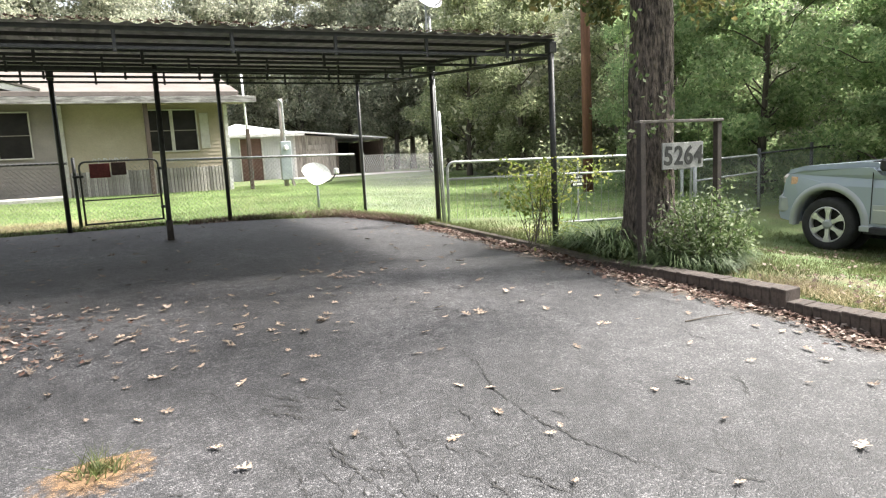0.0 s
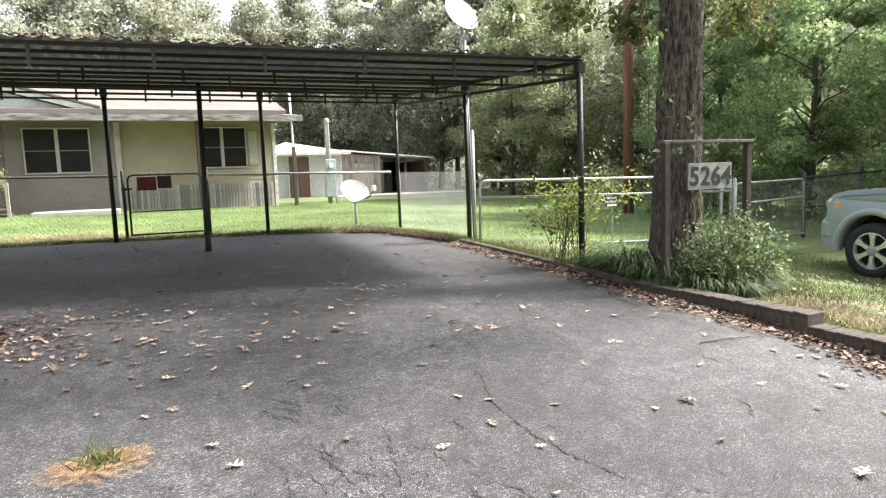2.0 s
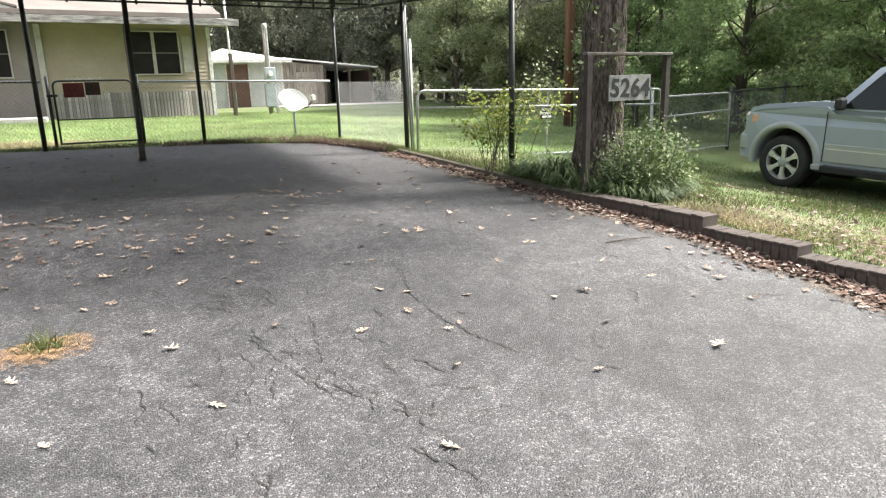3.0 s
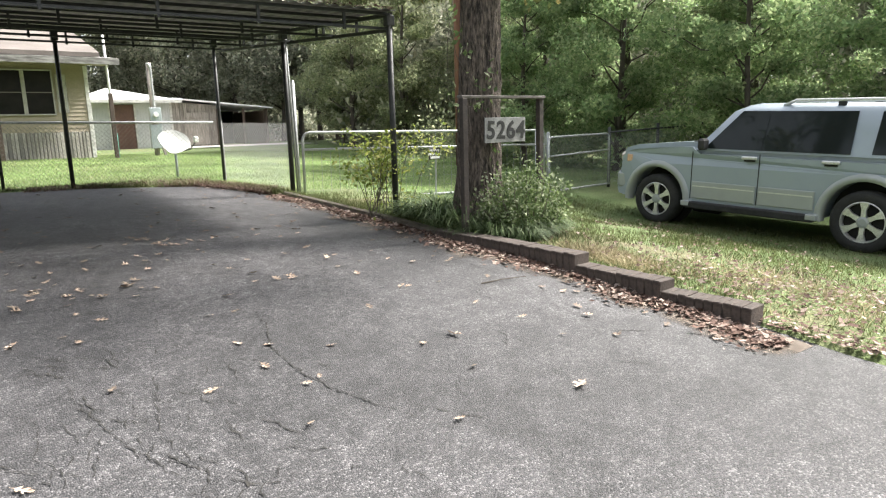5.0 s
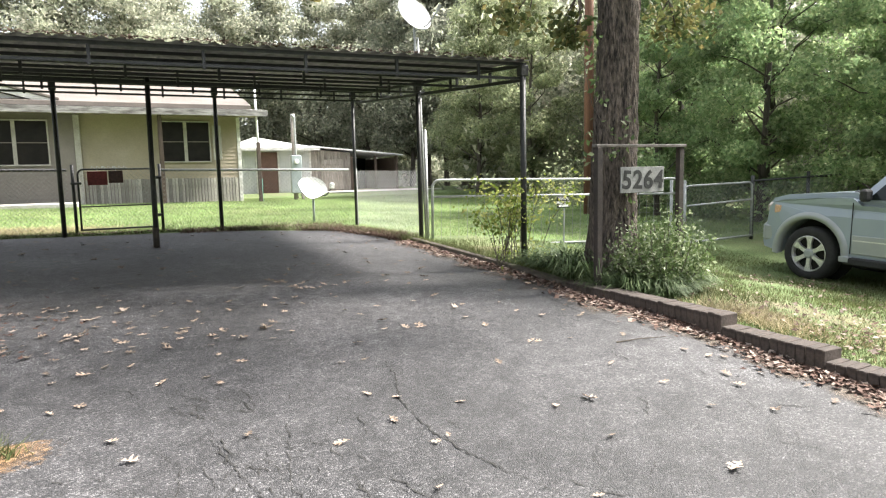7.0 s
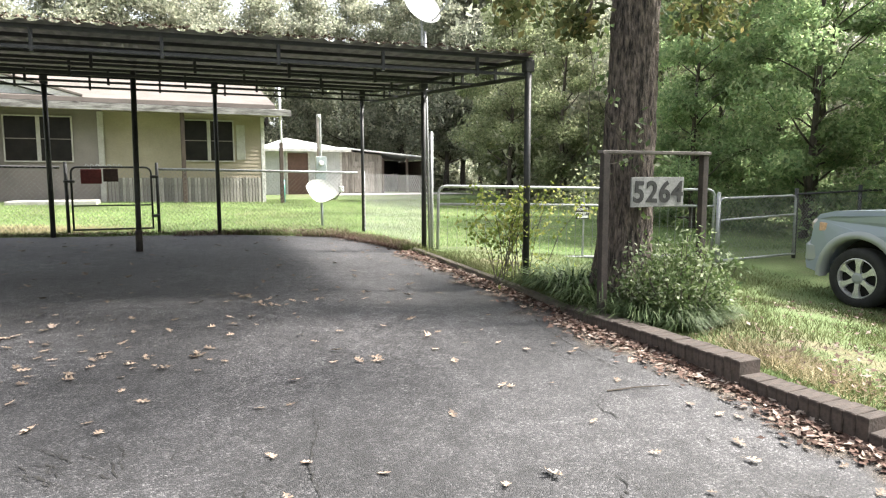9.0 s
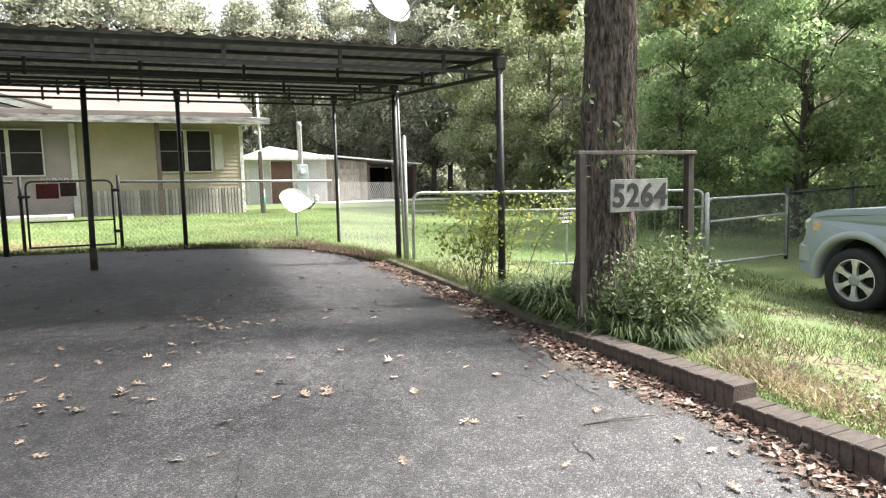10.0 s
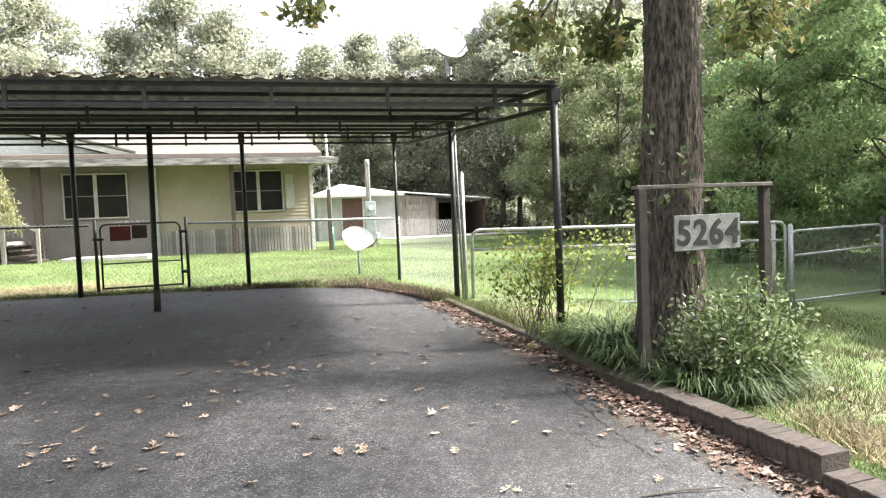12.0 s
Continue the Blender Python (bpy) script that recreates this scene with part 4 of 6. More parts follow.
part("pipe", tube(bmesh.new(), [(0, 0, 0.75), (-0.06, 0, 4.2)], 0.036, 8), M_DISH, drain, smooth=True)
part("foot", tube(bmesh.new(), [(0, 0, -0.05), (0, 0, 0.8)], 0.06, 8), M_GREENPIPE, drain, smooth=True)
stoop = thing("porch_step", (-1.15, 20.3, gz(-1.15, 20.3)), "pale concrete slab step before the porch", "step")
part("slab", boxm(-1.15, -0.35, -0.06, 0.95, 0.9, 0.19, 0.015), M_CONCRETE, stoop)
deck = thing("porch_deck", (-6.2, 19.9, gz(-5, 20)), "weathered grey wooden porch with a slatted railing", "porch")
part("floor", boxm(0, 0, 0.52, 2.75, 2.1, 0.64, 0.01), M_WOOD_GREY, deck)
for x in (0.05, 1.4, 2.66):
    part("post", boxm(x - 0.05, -0.06, -0.1, x + 0.05, 0.04, 1.35, 0.006), M_WOOD_GREY, deck)
for z in (0.74, 1.28):
    part("rail", boxm(0, -0.035, z, 2.7, 0.0, z + 0.09, 0.006), M_WOOD_GREY, deck)
for i in range(17):
    part("slat", boxm(0.1 + i * 0.155, -0.05, 0.72, 0.19 + i * 0.155, -0.036, 1.36, 0.004), M_WOOD_GREY, deck)
for i in range(4):
    part("stair_tread", boxm(2.76, 0.0, 0.1 + 0.14 * i, 3.4 - 0.17 * i, 1.1, 0.14 + 0.14 * i, 0.006), M_WOOD_BROWN, deck)
part("stair_rail", sqrod(bmesh.new(), (2.7, -0.08, 1.32), (3.5, -0.08, 0.86), 0.07), M_WOOD_GREY, deck)
part("stair_post", boxm(3.42, -0.12, -0.1, 3.5, -0.04, 0.95, 0.006), M_WOOD_GREY, deck)
# a black sheet stands in for the shade below the deck
part("skirt", boxm(0.02, 0.05, -0.1, 2.7, 0.09, 0.51), M_BLACK, deck, "black sheet for the shade below the deck")

for annex in (stub, drain, stoop, deck):
    annex.matrix_basis = HOUSE_AT @ annex.matrix_basis

# ---- meter pole ----
mp = thing("meter_pole", (6.86, 24.75, gz(6.86, 24.75) - 0.05), "grey service pole with an electric meter box", "utility pole")
part("pole", tube(bmesh.new(), [(0, 0, -0.1), (0, 0, 3.7)], 0.1, 10), M_WOOD_GREY, mp, smooth=True)
part("conduit", tube(bmesh.new(), [(0.02, -0.16, 1.9), (0.02, -0.16, 3.55)], 0.05, 8), M_GALV, mp)
part("weatherhead", tube(bmesh.new(), [(0.02, -0.16, 3.5), (-0.1, -0.2, 3.66)], [0.07, 0.05], 8), M_GALV, mp)
part("meter_box", boxm(-0.22, -0.36, 1.35, 0.22, -0.14, 1.95, 0.02), M_TEAL, mp)
part("meter", tube(bmesh.new(), [(0, -0.36, 1.68), (0, -0.46, 1.68)], [0.11, 0.09], 14), M_DISH, mp)
part("panel_box", boxm(-0.25, -0.34, 0.35, 0.2, -0.14, 1.3, 0.02), M_TEAL, mp)
part("brace", sqrod(bmesh.new(), (0.35, -0.1, -0.1), (0.12, -0.02, 0.9), 0.1), M_WOOD_GREY, mp)
mp.matrix_basis = mp.matrix_basis @ Matrix.Scale(0.89, 4)

# ---- garage and open shed ----
GY = 36.0
GG = 0.6
gar = thing("garage", (0, 0, 0), "pale metal-roofed garage with a brown door", "garage")
part("wall", boxm(6.35, GY, GG - 0.3, 10.6, GY + 6, 3.05), M_GARAGE, gar)
part("door", boxm(7.65, GY - 0.06, GG, 8.75, GY - 0.002, 2.82, 0.01), M_DOOR, gar, "dark brown entrance door")
for x in (7.58, 8.76):
    part("door_frame", boxm(x, GY - 0.08, GG, x + 0.07, GY - 0.003, 2.9), M_TRIM, gar)
for x in (6.4, 10.5):
    part("corner_trim", boxm(x, GY - 0.03, GG, x + 0.12, GY - 0.003, 3.04), M_TRIM, gar)
for i in range(30):
    if not 7.5 < 6.5 + i * 0.135 < 8.85:
        part("siding_rib", boxm(6.5 + i * 0.135, GY - 0.02, GG, 6.53 + i * 0.135, GY - 0.003, 3.04), M_GARAGE, gar)
bm = bmesh.new()
v = [bm.verts.new(p) for p in ((6.0, GY - 0.6, 3.02), (11.0, GY - 0.6, 3.02), (11.0, GY + 6.4, 3.02), (6.0, GY + 6.4, 3.02), (8.0, GY + 2.2, 3.75), (8.6, GY + 4, 3.75))]
for f in ((0, 1, 4), (1, 2, 5, 4), (2, 3, 5), (3, 0, 4, 5), (3, 2, 1, 0)):
    bm.faces.new([v[i] for i in f])
part("roof", bm, M_METALROOF, gar, "white metal hip roof")
part("fascia", boxm(6.0, GY - 0.63, 2.9, 11.0, GY - 0.605, 3.05), M_TRIM, gar)
shed = thing("open_shed", (0, 0, 0), "grey wooden lean-to shed with an open bay", "shed")
bm = prism(bmesh.new(), [(10.62, GG - 0.3), (13.0, GG - 0.3), (13.0, 2.78), (10.62, 3.0)], GY + 0.2, GY + 6)
part("wall", bm, M_WOOD_GREY, shed)
for i in range(12):
    part("board", boxm(10.66 + i * 0.195, GY + 0.165, GG - 0.05, 10.84 + i * 0.195, GY + 0.198, 2.97 - i * 0.018, 0.004), M_WOOD_GREY, shed)
part("shed_door", boxm(11.35, GY + 0.12, GG + 0.1, 12.5, GY + 0.163, 2.4, 0.01), M_WOOD_GREY, shed, "board door on the shed")
part("door_rail", boxm(11.3, GY + 0.09, 2.05, 12.55, GY + 0.118, 2.15), M_WOOD_GREY, shed)
# the open bay's inner shade is put into this wall's black colour
part("back_wall", boxm(13.0, GY + 5.5, GG - 0.3, 15.9, GY + 5.6, 2.6), M_BLACK, shed)
part("side_wall", boxm(15.82, GY + 0.4, GG - 0.3, 15.92, GY + 5.5, 2.5), M_WOOD_BROWN, shed)
for x in (13.05, 14.5, 15.85):
    part("post", boxm(x - 0.06, GY + 0.1, GG - 0.3, x + 0.06, GY + 0.22, 2.6), M_WOOD_BROWN, shed)
bm = prism(bmesh.new(), [(10.6, 3.1), (16.1, 2.6), (16.1, 2.66), (10.6, 3.16)], GY - 0.3, GY + 6)
part("roof", bm, M_METALROOF, shed, "low white metal roof")
pad = tagged(sheet(np.arange(9.5, 17.1, 0.5), np.arange(32.2, 36.3, 0.5), lambda X, Y: lawn_z(X, Y) + 0.03, "gravel_pad", M_GRAVEL), "pale gravel strip before the shed", "gravel", kind="structure")

# ---- telephone pole ----
tp = thing("telephone_pole", (12.23, 14.0, gz(12.23, 14.0)), "tall reddish-brown wooden telephone pole", "utility pole")
part("pole", tube(bmesh.new(), [(0, 0, -0.2), (0, 0, 4), (0, 0, 9.5)], [0.14, 0.125, 0.1], 12), M_POLE, tp, smooth=True)
part("insulator", tube(bmesh.new(), [(0, -0.12, 9.2), (0, -0.2, 9.2)], 0.04, 8), M_DISH, tp)


# ---- parked vehicle ----
def arc(cx, cz, r, a0, a1, n):
    return [(cx + r * math.cos(radians(a0 + (a1 - a0) * k / n)), cz + r * math.sin(radians(a0 + (a1 - a0) * k / n))) for k in range(n + 1)]


car = new("parked_suv")
car.matrix_basis = pose(10.66, 5.87, -0.25, 0, -1.8, 91.0)
tagged(car, "pale silver-green large SUV parked on the grass", "car")
WB = -3.02
outline = [(0.80, 0.42), (0.84, 0.5), (0.84, 0.8), (0.81, 0.88), (0.79, 1.07), (0.68, 1.19), (0.42, 1.255), (-0.42, 1.325), (-0.62, 1.325), (-0.74, 1.225), (-4.12, 1.22), (-4.22, 1.1), (-4.25, 0.6), (-4.2, 0.5), (-3.6, 0.45)]
outline += arc(WB, 0.42, 0.505, 184, -4, 14)[0:15][::1]
outline += [(-0.7, 0.42)] + arc(0, 0.42, 0.505, 184, -4, 14)
bm = bmesh.new()
prism(bm, outline, -0.97, 0.97)
long_edges = [e for e in bm.edges if abs(e.verts[0].co.y - e.verts[1].co.y) < 1e-4 and min(v.co.z for v in e.verts) > 0.75]
bmesh.ops.bevel(bm, geom=long_edges, offset=0.07, segments=4, affect="EDGES")
for v in bm.verts:                                       # the nose narrows
    if v.co.x > 0.35:
        v.co.y *= 1 - 0.13 * ((v.co.x - 0.35) / 0.5) ** 2
part("body", bm, M_PAINT, car)


def cabin_point(u, w, side):
    """u along the cabin from front to back (0..1), w from belt to roof (0..1)."""
    xb = -0.62 + u * (-4.14 + 0.62)
    xt = -1.16 + u * (-4.0 + 1.16)
    x = xb + (xt - xb) * w
    y = 0.945 + (0.72 - 0.945) * w
    return Vector((x, side * y, 1.215 + 0.635 * w))


bm = bmesh.new()
grid = {}
US = [0, 0.08, 0.35, 0.5, 0.65, 0.8, 0.92, 1]
for s in (-1, 1):
    for u in US:
        for w in (0, 0.5, 0.9):
            p = cabin_point(u, w, s)
            grid[s, u, w] = bm.verts.new(p)
        p = cabin_point(0.04 + 0.92 * u, 1, s)
        p.y *= 0.86
        p.z += 0.02
        grid[s, u, 1] = bm.verts.new(p)
        q = p.copy()
        q.y *= 0.5
        q.z += 0.03
        grid[s, u, 2] = bm.verts.new(q)
WS = [0, 0.5, 0.9, 1, 2]
for s in (-1, 1):
    for a, c in zip(US, US[1:]):
        for d, e in zip(WS, WS[1:]):
            bm.faces.new((grid[s, a, d], grid[s, c, d], grid[s, c, e], grid[s, a, e]))
for a, c in zip(US, US[1:]):
    bm.faces.new((grid[-1, a, 2], grid[-1, c, 2], grid[1, c, 2], grid[1, a, 2]))
for u in (0, 1):
    for d, e in zip(WS, WS[1:]):
        bm.faces.new((grid[-1, u, d], grid[1, u, d], grid[1, u, e], grid[-1, u, e]))
bmesh.ops.recalc_face_normals(bm, faces=bm.faces)
part("cabin", bm, M_PAINT, car, smooth=True)


def pane(corners, side):
    """A pane set just proud of the cabin side; corners as length and height, in order."""
    bm = bmesh.new()
    a = []
    for x, w in corners:
        p = cabin_point(0, w, side)
        p.x = x
        p.y += side * 0.006
        a.append(bm.verts.new(p))
    bm.faces.new(a)
    bmesh.ops.recalc_face_normals(bm, faces=bm.faces)
    bmesh.ops.solidify(bm, geom=bm.faces[:], thickness=0.01)
    return bm


for s in (1, -1):
    part("front_side_window", pane([(-0.78, 0.04), (-1.632, 0.04), (-1.645, 0.9), (-1.24, 0.9)], s), M_CARGLASS, car)
    part("rear_side_window", pane([(-1.637, 0.04), (-2.78, 0.04), (-2.76, 0.9), (-1.65, 0.9)], s), M_CARGLASS, car)
    part("quarter_window", pane([(-3.02, 0.06), (-4.0, 0.08), (-3.9, 0.84), (-3.03, 0.9)], s), M_CARGLASS, car)
    y = 0.972 * s
    for xa, xb in ((-0.63, -1.62), (-1.66, -2.42)):
        part("door_cladding", boxm(xb, min(y, y + 0.022 * s), 0.48, xa, max(y, y + 0.022 * s), 0.74, 0.008), M_CLADDING, car)
        part("cladding_groove", boxm(xb + 0.02, min(y, y + 0.027 * s), 0.66, xa - 0.02, max(y, y + 0.027 * s), 0.675), M_RIM, car)
    for x in (-0.605, -1.64):
        part("door_seam", boxm(x - 0.006, min(y - 0.004 * s, y + 0.002 * s), 0.47, x + 0.006, max(y - 0.004 * s, y + 0.002 * s), 1.19), M_BLACK, car)
    for x in (-1.5, -2.58):
        h = part("door_handle", boxm(x - 0.11, min(y, y + 0.045 * s), 1.11, x + 0.11, max(y, y + 0.045 * s), 1.155, 0.012), M_RIM, car, "chrome door handle")
        # black strip for the shade in the handle's recess
        part("handle_recess", boxm(x - 0.08, min(y - 0.002, y + 0.012 * s), 1.08, x + 0.08, max(y - 0.002, y + 0.012 * s), 1.108), M_BLACK, h)
    part("running_board", boxm(-2.45, min(y - 0.1 * s, y + 0.1 * s), 0.33, -0.56, max(y - 0.1 * s, y + 0.1 * s), 0.43, 0.015), M_TYRE, car, "black running board")
    for x in (-2.43, -0.58):
        part("step_bracket", boxm(x - 0.07, min(y - 0.05 * s, y + 0.105 * s), 0.36, x + 0.07, max(y - 0.05 * s, y + 0.105 * s), 0.44, 0.01), M_CLADDING, car)
    for cx in (0, WB):                                    # flared arch lips
        bm = bmesh.new()
        lip = arc(cx, 0.42, 0.5, 188, -8, 20)
        lip2 = arc(cx, 0.42, 0.568, 186, -6, 20)
        v0 = [bm.verts.new((x, y + 0.03 * s, z)) for x, z in lip]
        v1 = [bm.verts.new((x, y + 0.034 * s, z)) for x, z in lip2]
        v2 = [bm.verts.new((x, y - 0.01 * s, z + 0.005)) for x, z in arc(cx, 0.42, 0.595, 186, -6, 20)]
        v3 = [bm.verts.new((x, y - 0.12 * s, z)) for x, z in lip]
        for A, B in ((v0, v1), (v1, v2), (v3, v0)):
            for k in range(20):
                bm.faces.new((A[k], A[k + 1], B[k + 1], B[k]))
        bmesh.ops.recalc_face_normals(bm, faces=bm.faces)
        part("wheel_arch", bm, M_CLADDING, car, smooth=True)
        part("wheel_well", tube(bmesh.new(), [(cx, y - 0.36 * s, 0.45), (cx, y - 0.34 * s, 0.45)], 0.5, 24), M_BLACK, car)
    mir = part("door_mirror", boxm(-0.85, min(0.94 * s, 1.13 * s), 1.22, -0.75, max(0.94 * s, 1.13 * s), 1.39, 0.03), M_TYRE, car, "black door mirror")
    part("roof_rail", tube(bmesh.new(), [(-1.75, 0.62 * s, 1.86), (-1.9, 0.62 * s, 1.93), (-3.75, 0.62 * s, 1.94), (-3.92, 0.62 * s, 1.86)], 0.024, 8), M_RIM, car, "bright roof rail", smooth=True)
    for x in (-2.5, -3.2):
        part("rail_foot", boxm(x - 0.05, 0.62 * s - 0.02, 1.84, x + 0.05, 0.62 * s + 0.02, 1.92, 0.008), M_TYRE, car)
    hl = part("headlight", boxm(0.5, min(0.5 * s, 0.885 * s), 0.94, 0.8, max(0.5 * s, 0.885 * s), 1.12, 0.05), M_LAMPGLASS, car)
    part("turn_lamp", boxm(0.47, min(0.8 * s, 0.945 * s), 0.95, 0.63, max(0.8 * s, 0.945 * s), 1.11, 0.03), M_AMBER, hl)
    part("tail_light", boxm(-4.27, min(0.8 * s, 0.975 * s), 0.95, -4.1, max(0.8 * s, 0.975 * s), 1.5, 0.02), M_REDSIGN, car)
part("windscreen", sqrod(bmesh.new(), (-0.68, 0, 1.26), (-1.11, 0, 1.81), 0.012), M_CARGLASS, car).matrix_basis = Matrix.Diagonal((1, 100, 1, 1))
part("front_bumper", boxm(0.48, -0.9, 0.46, 0.88, 0.9, 0.84, 0.09), M_CLADDING, car)
part("grille", boxm(0.77, -0.48, 0.86, 0.84, 0.48, 1.1, 0.02), M_RIM, car)
part("rear_bumper", boxm(-4.36, -0.95, 0.46, -3.95, 0.95, 0.76, 0.07), M_CLADDING, car)
part("wiper_cowl", boxm(-0.74, -0.8, 1.24, -0.5, 0.8, 1.34, 0.01), M_BLACK, car)


def wheel_parts(x, s):
    w = new("wheel")
    w.parent = car
    w.matrix_basis = pose(x, 0.86 * s, 0.4, 0, 0, 0 if s > 0 else 180)
    bm = bmesh.new()
    prof = [(0.27, -0.13), (0.36, -0.135), (0.393, -0.11), (0.4, -0.05), (0.4, 0.05), (0.393, 0.095), (0.36, 0.12), (0.29, 0.125), (0.268, 0.115)]
    n = 40
    rings = [[bm.verts.new((r * math.cos(a), y, r * math.sin(a))) for a in (2 * math.pi * k / n for k in range(n))] for r, y in prof]
    for A, B in zip(rings, rings[1:]):
        for k in range(n):
            bm.faces.new((A[k], A[(k + 1) % n], B[(k + 1) % n], B[k]))
    bmesh.ops.recalc_face_normals(bm, faces=bm.faces)
    part("tyre", bm, M_TYRE, w, smooth=True)
    part("brake_disc", tube(bmesh.new(), [(0, 0.02, 0), (0, 0.035, 0)], 0.26, 24), M_BLACK, w)
    bm = bmesh.new()
    prof = [(0.272, -0.1), (0.268, 0.11), (0.255, 0.115), (0.245, 0.09), (0.245, -0.1)]
    rings = [[bm.verts.new((r * math.cos(a), y, r * math.sin(a))) for a in (2 * math.pi * k / n for k in range(n))] for r, y in prof]
    for A, B in zip(rings, rings[1:]):
        for k in range(n):
            bm.faces.new((A[k], A[(k + 1) % n], B[(k + 1) % n], B[k]))
    for k in range(6):                                    # six spokes
        a = math.pi / 6 + k * math.pi / 3
        c, t = math.cos(a), math.sin(a)
        for off in (1,):
            pts = [(0.06, -0.03), (0.06, 0.03), (0.16, 0.026), (0.255, 0.056), (0.255, -0.056), (0.16, -0.026)]
            lo = [bm.verts.new((r * c - q * t, 0.06, r * t + q * c)) for r, q in pts]
            hi = [bm.verts.new((r * c - q * t, 0.098 if r < 0.1 else 0.106, r * t + q * c)) for r, q in pts]
            bm.faces.new(hi)
            for i in range(6):
                bm.faces.new((lo[i], lo[(i + 1) % 6], hi[(i + 1) % 6], hi[i]))
    bmesh.ops.recalc_face_normals(bm, faces=bm.faces)
    part("rim", bm, M_RIM, w)
    part("hub_cap", tube(bmesh.new(), [(0, 0.05, 0), (0, 0.1, 0), (0, 0.112, 0)], [0.085, 0.075, 0.045], 16), M_CLADDING, w)


for x in (0, WB):
    for s in (1, -1):
        wheel_parts(x, s)


# ---- trees ----
def limb(bm, start, end, r0, r1, rng, wob=0.12, n=6, seg=6):
    a, b = Vector(start), Vector(end)
    L = (b - a).length
    pts = []
    for k in range(n + 1):
        f = k / n
        j = Vector((rng.uniform(-1, 1), rng.uniform(-1, 1), rng.uniform(-1, 1))) * wob * L * math.sin(math.pi * f) * 0.6
        pts.append(a.lerp(b, f) + j + Vector((0, 0, 0.08 * L * math.sin(math.pi * f))))
    tube(bm, pts, [r0 + (r1 - r0) * k / n for k in range(n + 1)], seg)
    return pts


def tree_parts(seed, height, crown_r, crown_base, leaves, size, trunk_r, clumps=26):
    """Wood and leaf meshes of one tree about the origin."""
    rng = random.Random(seed)
    nr = np.random.default_rng(seed)
    bm = bmesh.new()
    lean = (rng.uniform(-0.3, 0.3), rng.uniform(-0.3, 0.3))
    top = Vector((lean[0], lean[1], height * 0.93))
    tr = []
    for k in range(9):
        f = k / 8
        tr.append(Vector((lean[0] * f + 0.1 * math.sin(f * 5 + seed), lean[1] * f + 0.08 * math.cos(f * 4 + seed), -0.3 + (top.z + 0.3) * f)))
    tube(bm, tr, [trunk_r * (1.35 if k == 0 else 1 - 0.88 * k / 8) for k in range(9)], 8)
    cs = []
    for k in range(clumps):
        f = (k + rng.random()) / clumps
        z = crown_base + (height - crown_base) * f
        spread = crown_r * (math.sin(math.pi * min(0.97, 0.22 + 0.75 * f))) * rng.uniform(0.35, 1.0)
        a = k * 2.4 + rng.uniform(-0.5, 0.5)
        tip = Vector((spread * math.cos(a) + lean[0] * f, spread * math.sin(a) + lean[1] * f, z + rng.uniform(-0.3, 0.3)))
        zi = max(crown_base * 0.75, z - spread * 0.55)
        g = min(1, zi / top.z)
        limb(bm, (lean[0] * g, lean[1] * g, zi), tip, max(0.018, trunk_r * 0.34 * (1 - 0.6 * f)), 0.008, rng, n=4, seg=5)
        cs.append((tip, rng.uniform(0.6, 1.15) * crown_r * 0.36))
        cs.append((tip * 0.6 + Vector((0, 0, z * 0.4)), rng.uniform(0.5, 0.9) * crown_r * 0.3))
    per = leaves // len(cs)
    pts = []
    for c, r in cs:
        d = nr.normal(size=(per, 3))
        d /= np.linalg.norm(d, axis=1)[:, None]
        q = d * (nr.uniform(0.15, 1, per) ** 0.5)[:, None] * r
        q[:, 2] *= 0.62
        pts.append(q + np.array(c))
    P = np.concatenate(pts)
    P[:, 2] = np.maximum(P[:, 2], 0.15)
    v, f = leaf_tris(P, size, nr)
    return bm, v, f


def plant_tree(name, label, at, wood, leaf, leaf_mat, bark, group, cat="tree"):
    t = thing(name, at, label, cat, group)
    share("trunk", finish(wood, "trunk", bark, True), t)
    share("crown", array_mesh("crown", *leaf, leaf_mat), t)
    return t


def grove(name, label, group, seeds, spots, leaf_mat, **kw):
    """A few tree shapes, repeated at the spots with their own turn and size."""
    made = []
    for k, (x, y, s) in enumerate(spots):
        z = gz(x, y) - 0.1
        m = pose(x, y, z, 0, 0, (k * 137) % 360)
        if k < len(seeds):
            bm, v, f = tree_parts(seeds[k], **kw)
            t = plant_tree(name, label, (0, 0, 0), bm, (v, f), leaf_mat, M_BARK_FAR, group)
            made.append(t)
            t.matrix_basis = m @ Matrix.Scale(s, 4)
        else:
            src = made[k % len(made)]
            keep = src.matrix_basis.copy()
            src.matrix_basis = Matrix.Identity(4)
            c = copy_thing(src, m)
            c.matrix_basis = m @ Matrix.Scale(s, 4)
            src.matrix_basis = keep


rs2 = random.Random(21)
far_spots = []
far_spots += [(-24, 47, 1.11), (-19.5, 45, 1.17), (-15.5, 46, 1.05), (-11.6, 44.6, 1.04), (-8.5, 43.4, 1.0), (-4.5, 50.3, 1.0), (-1.2, 48.6, 1.18), (1.9, 47.7, 1.04), (5.1, 52.6, 0.97),
              (8.6, 50.2, 0.98), (12.5, 52.6, 1.05), (15.2, 48.9, 0.99), (19.2, 51.9, 0.94), (21.1, 49.1, 0.93), (21.1, 42.5, 1.02), (22.9, 40.6, 1.04), (23.4, 36.8, 1.0)]
for k in range(11):
    far_spots.append((18 + k * 1.7 + rs2.uniform(-0.8, 0.8), 45 - k * 1.9 + rs2.uniform(-1.5, 1.5), rs2.uniform(0.8, 1.05)))
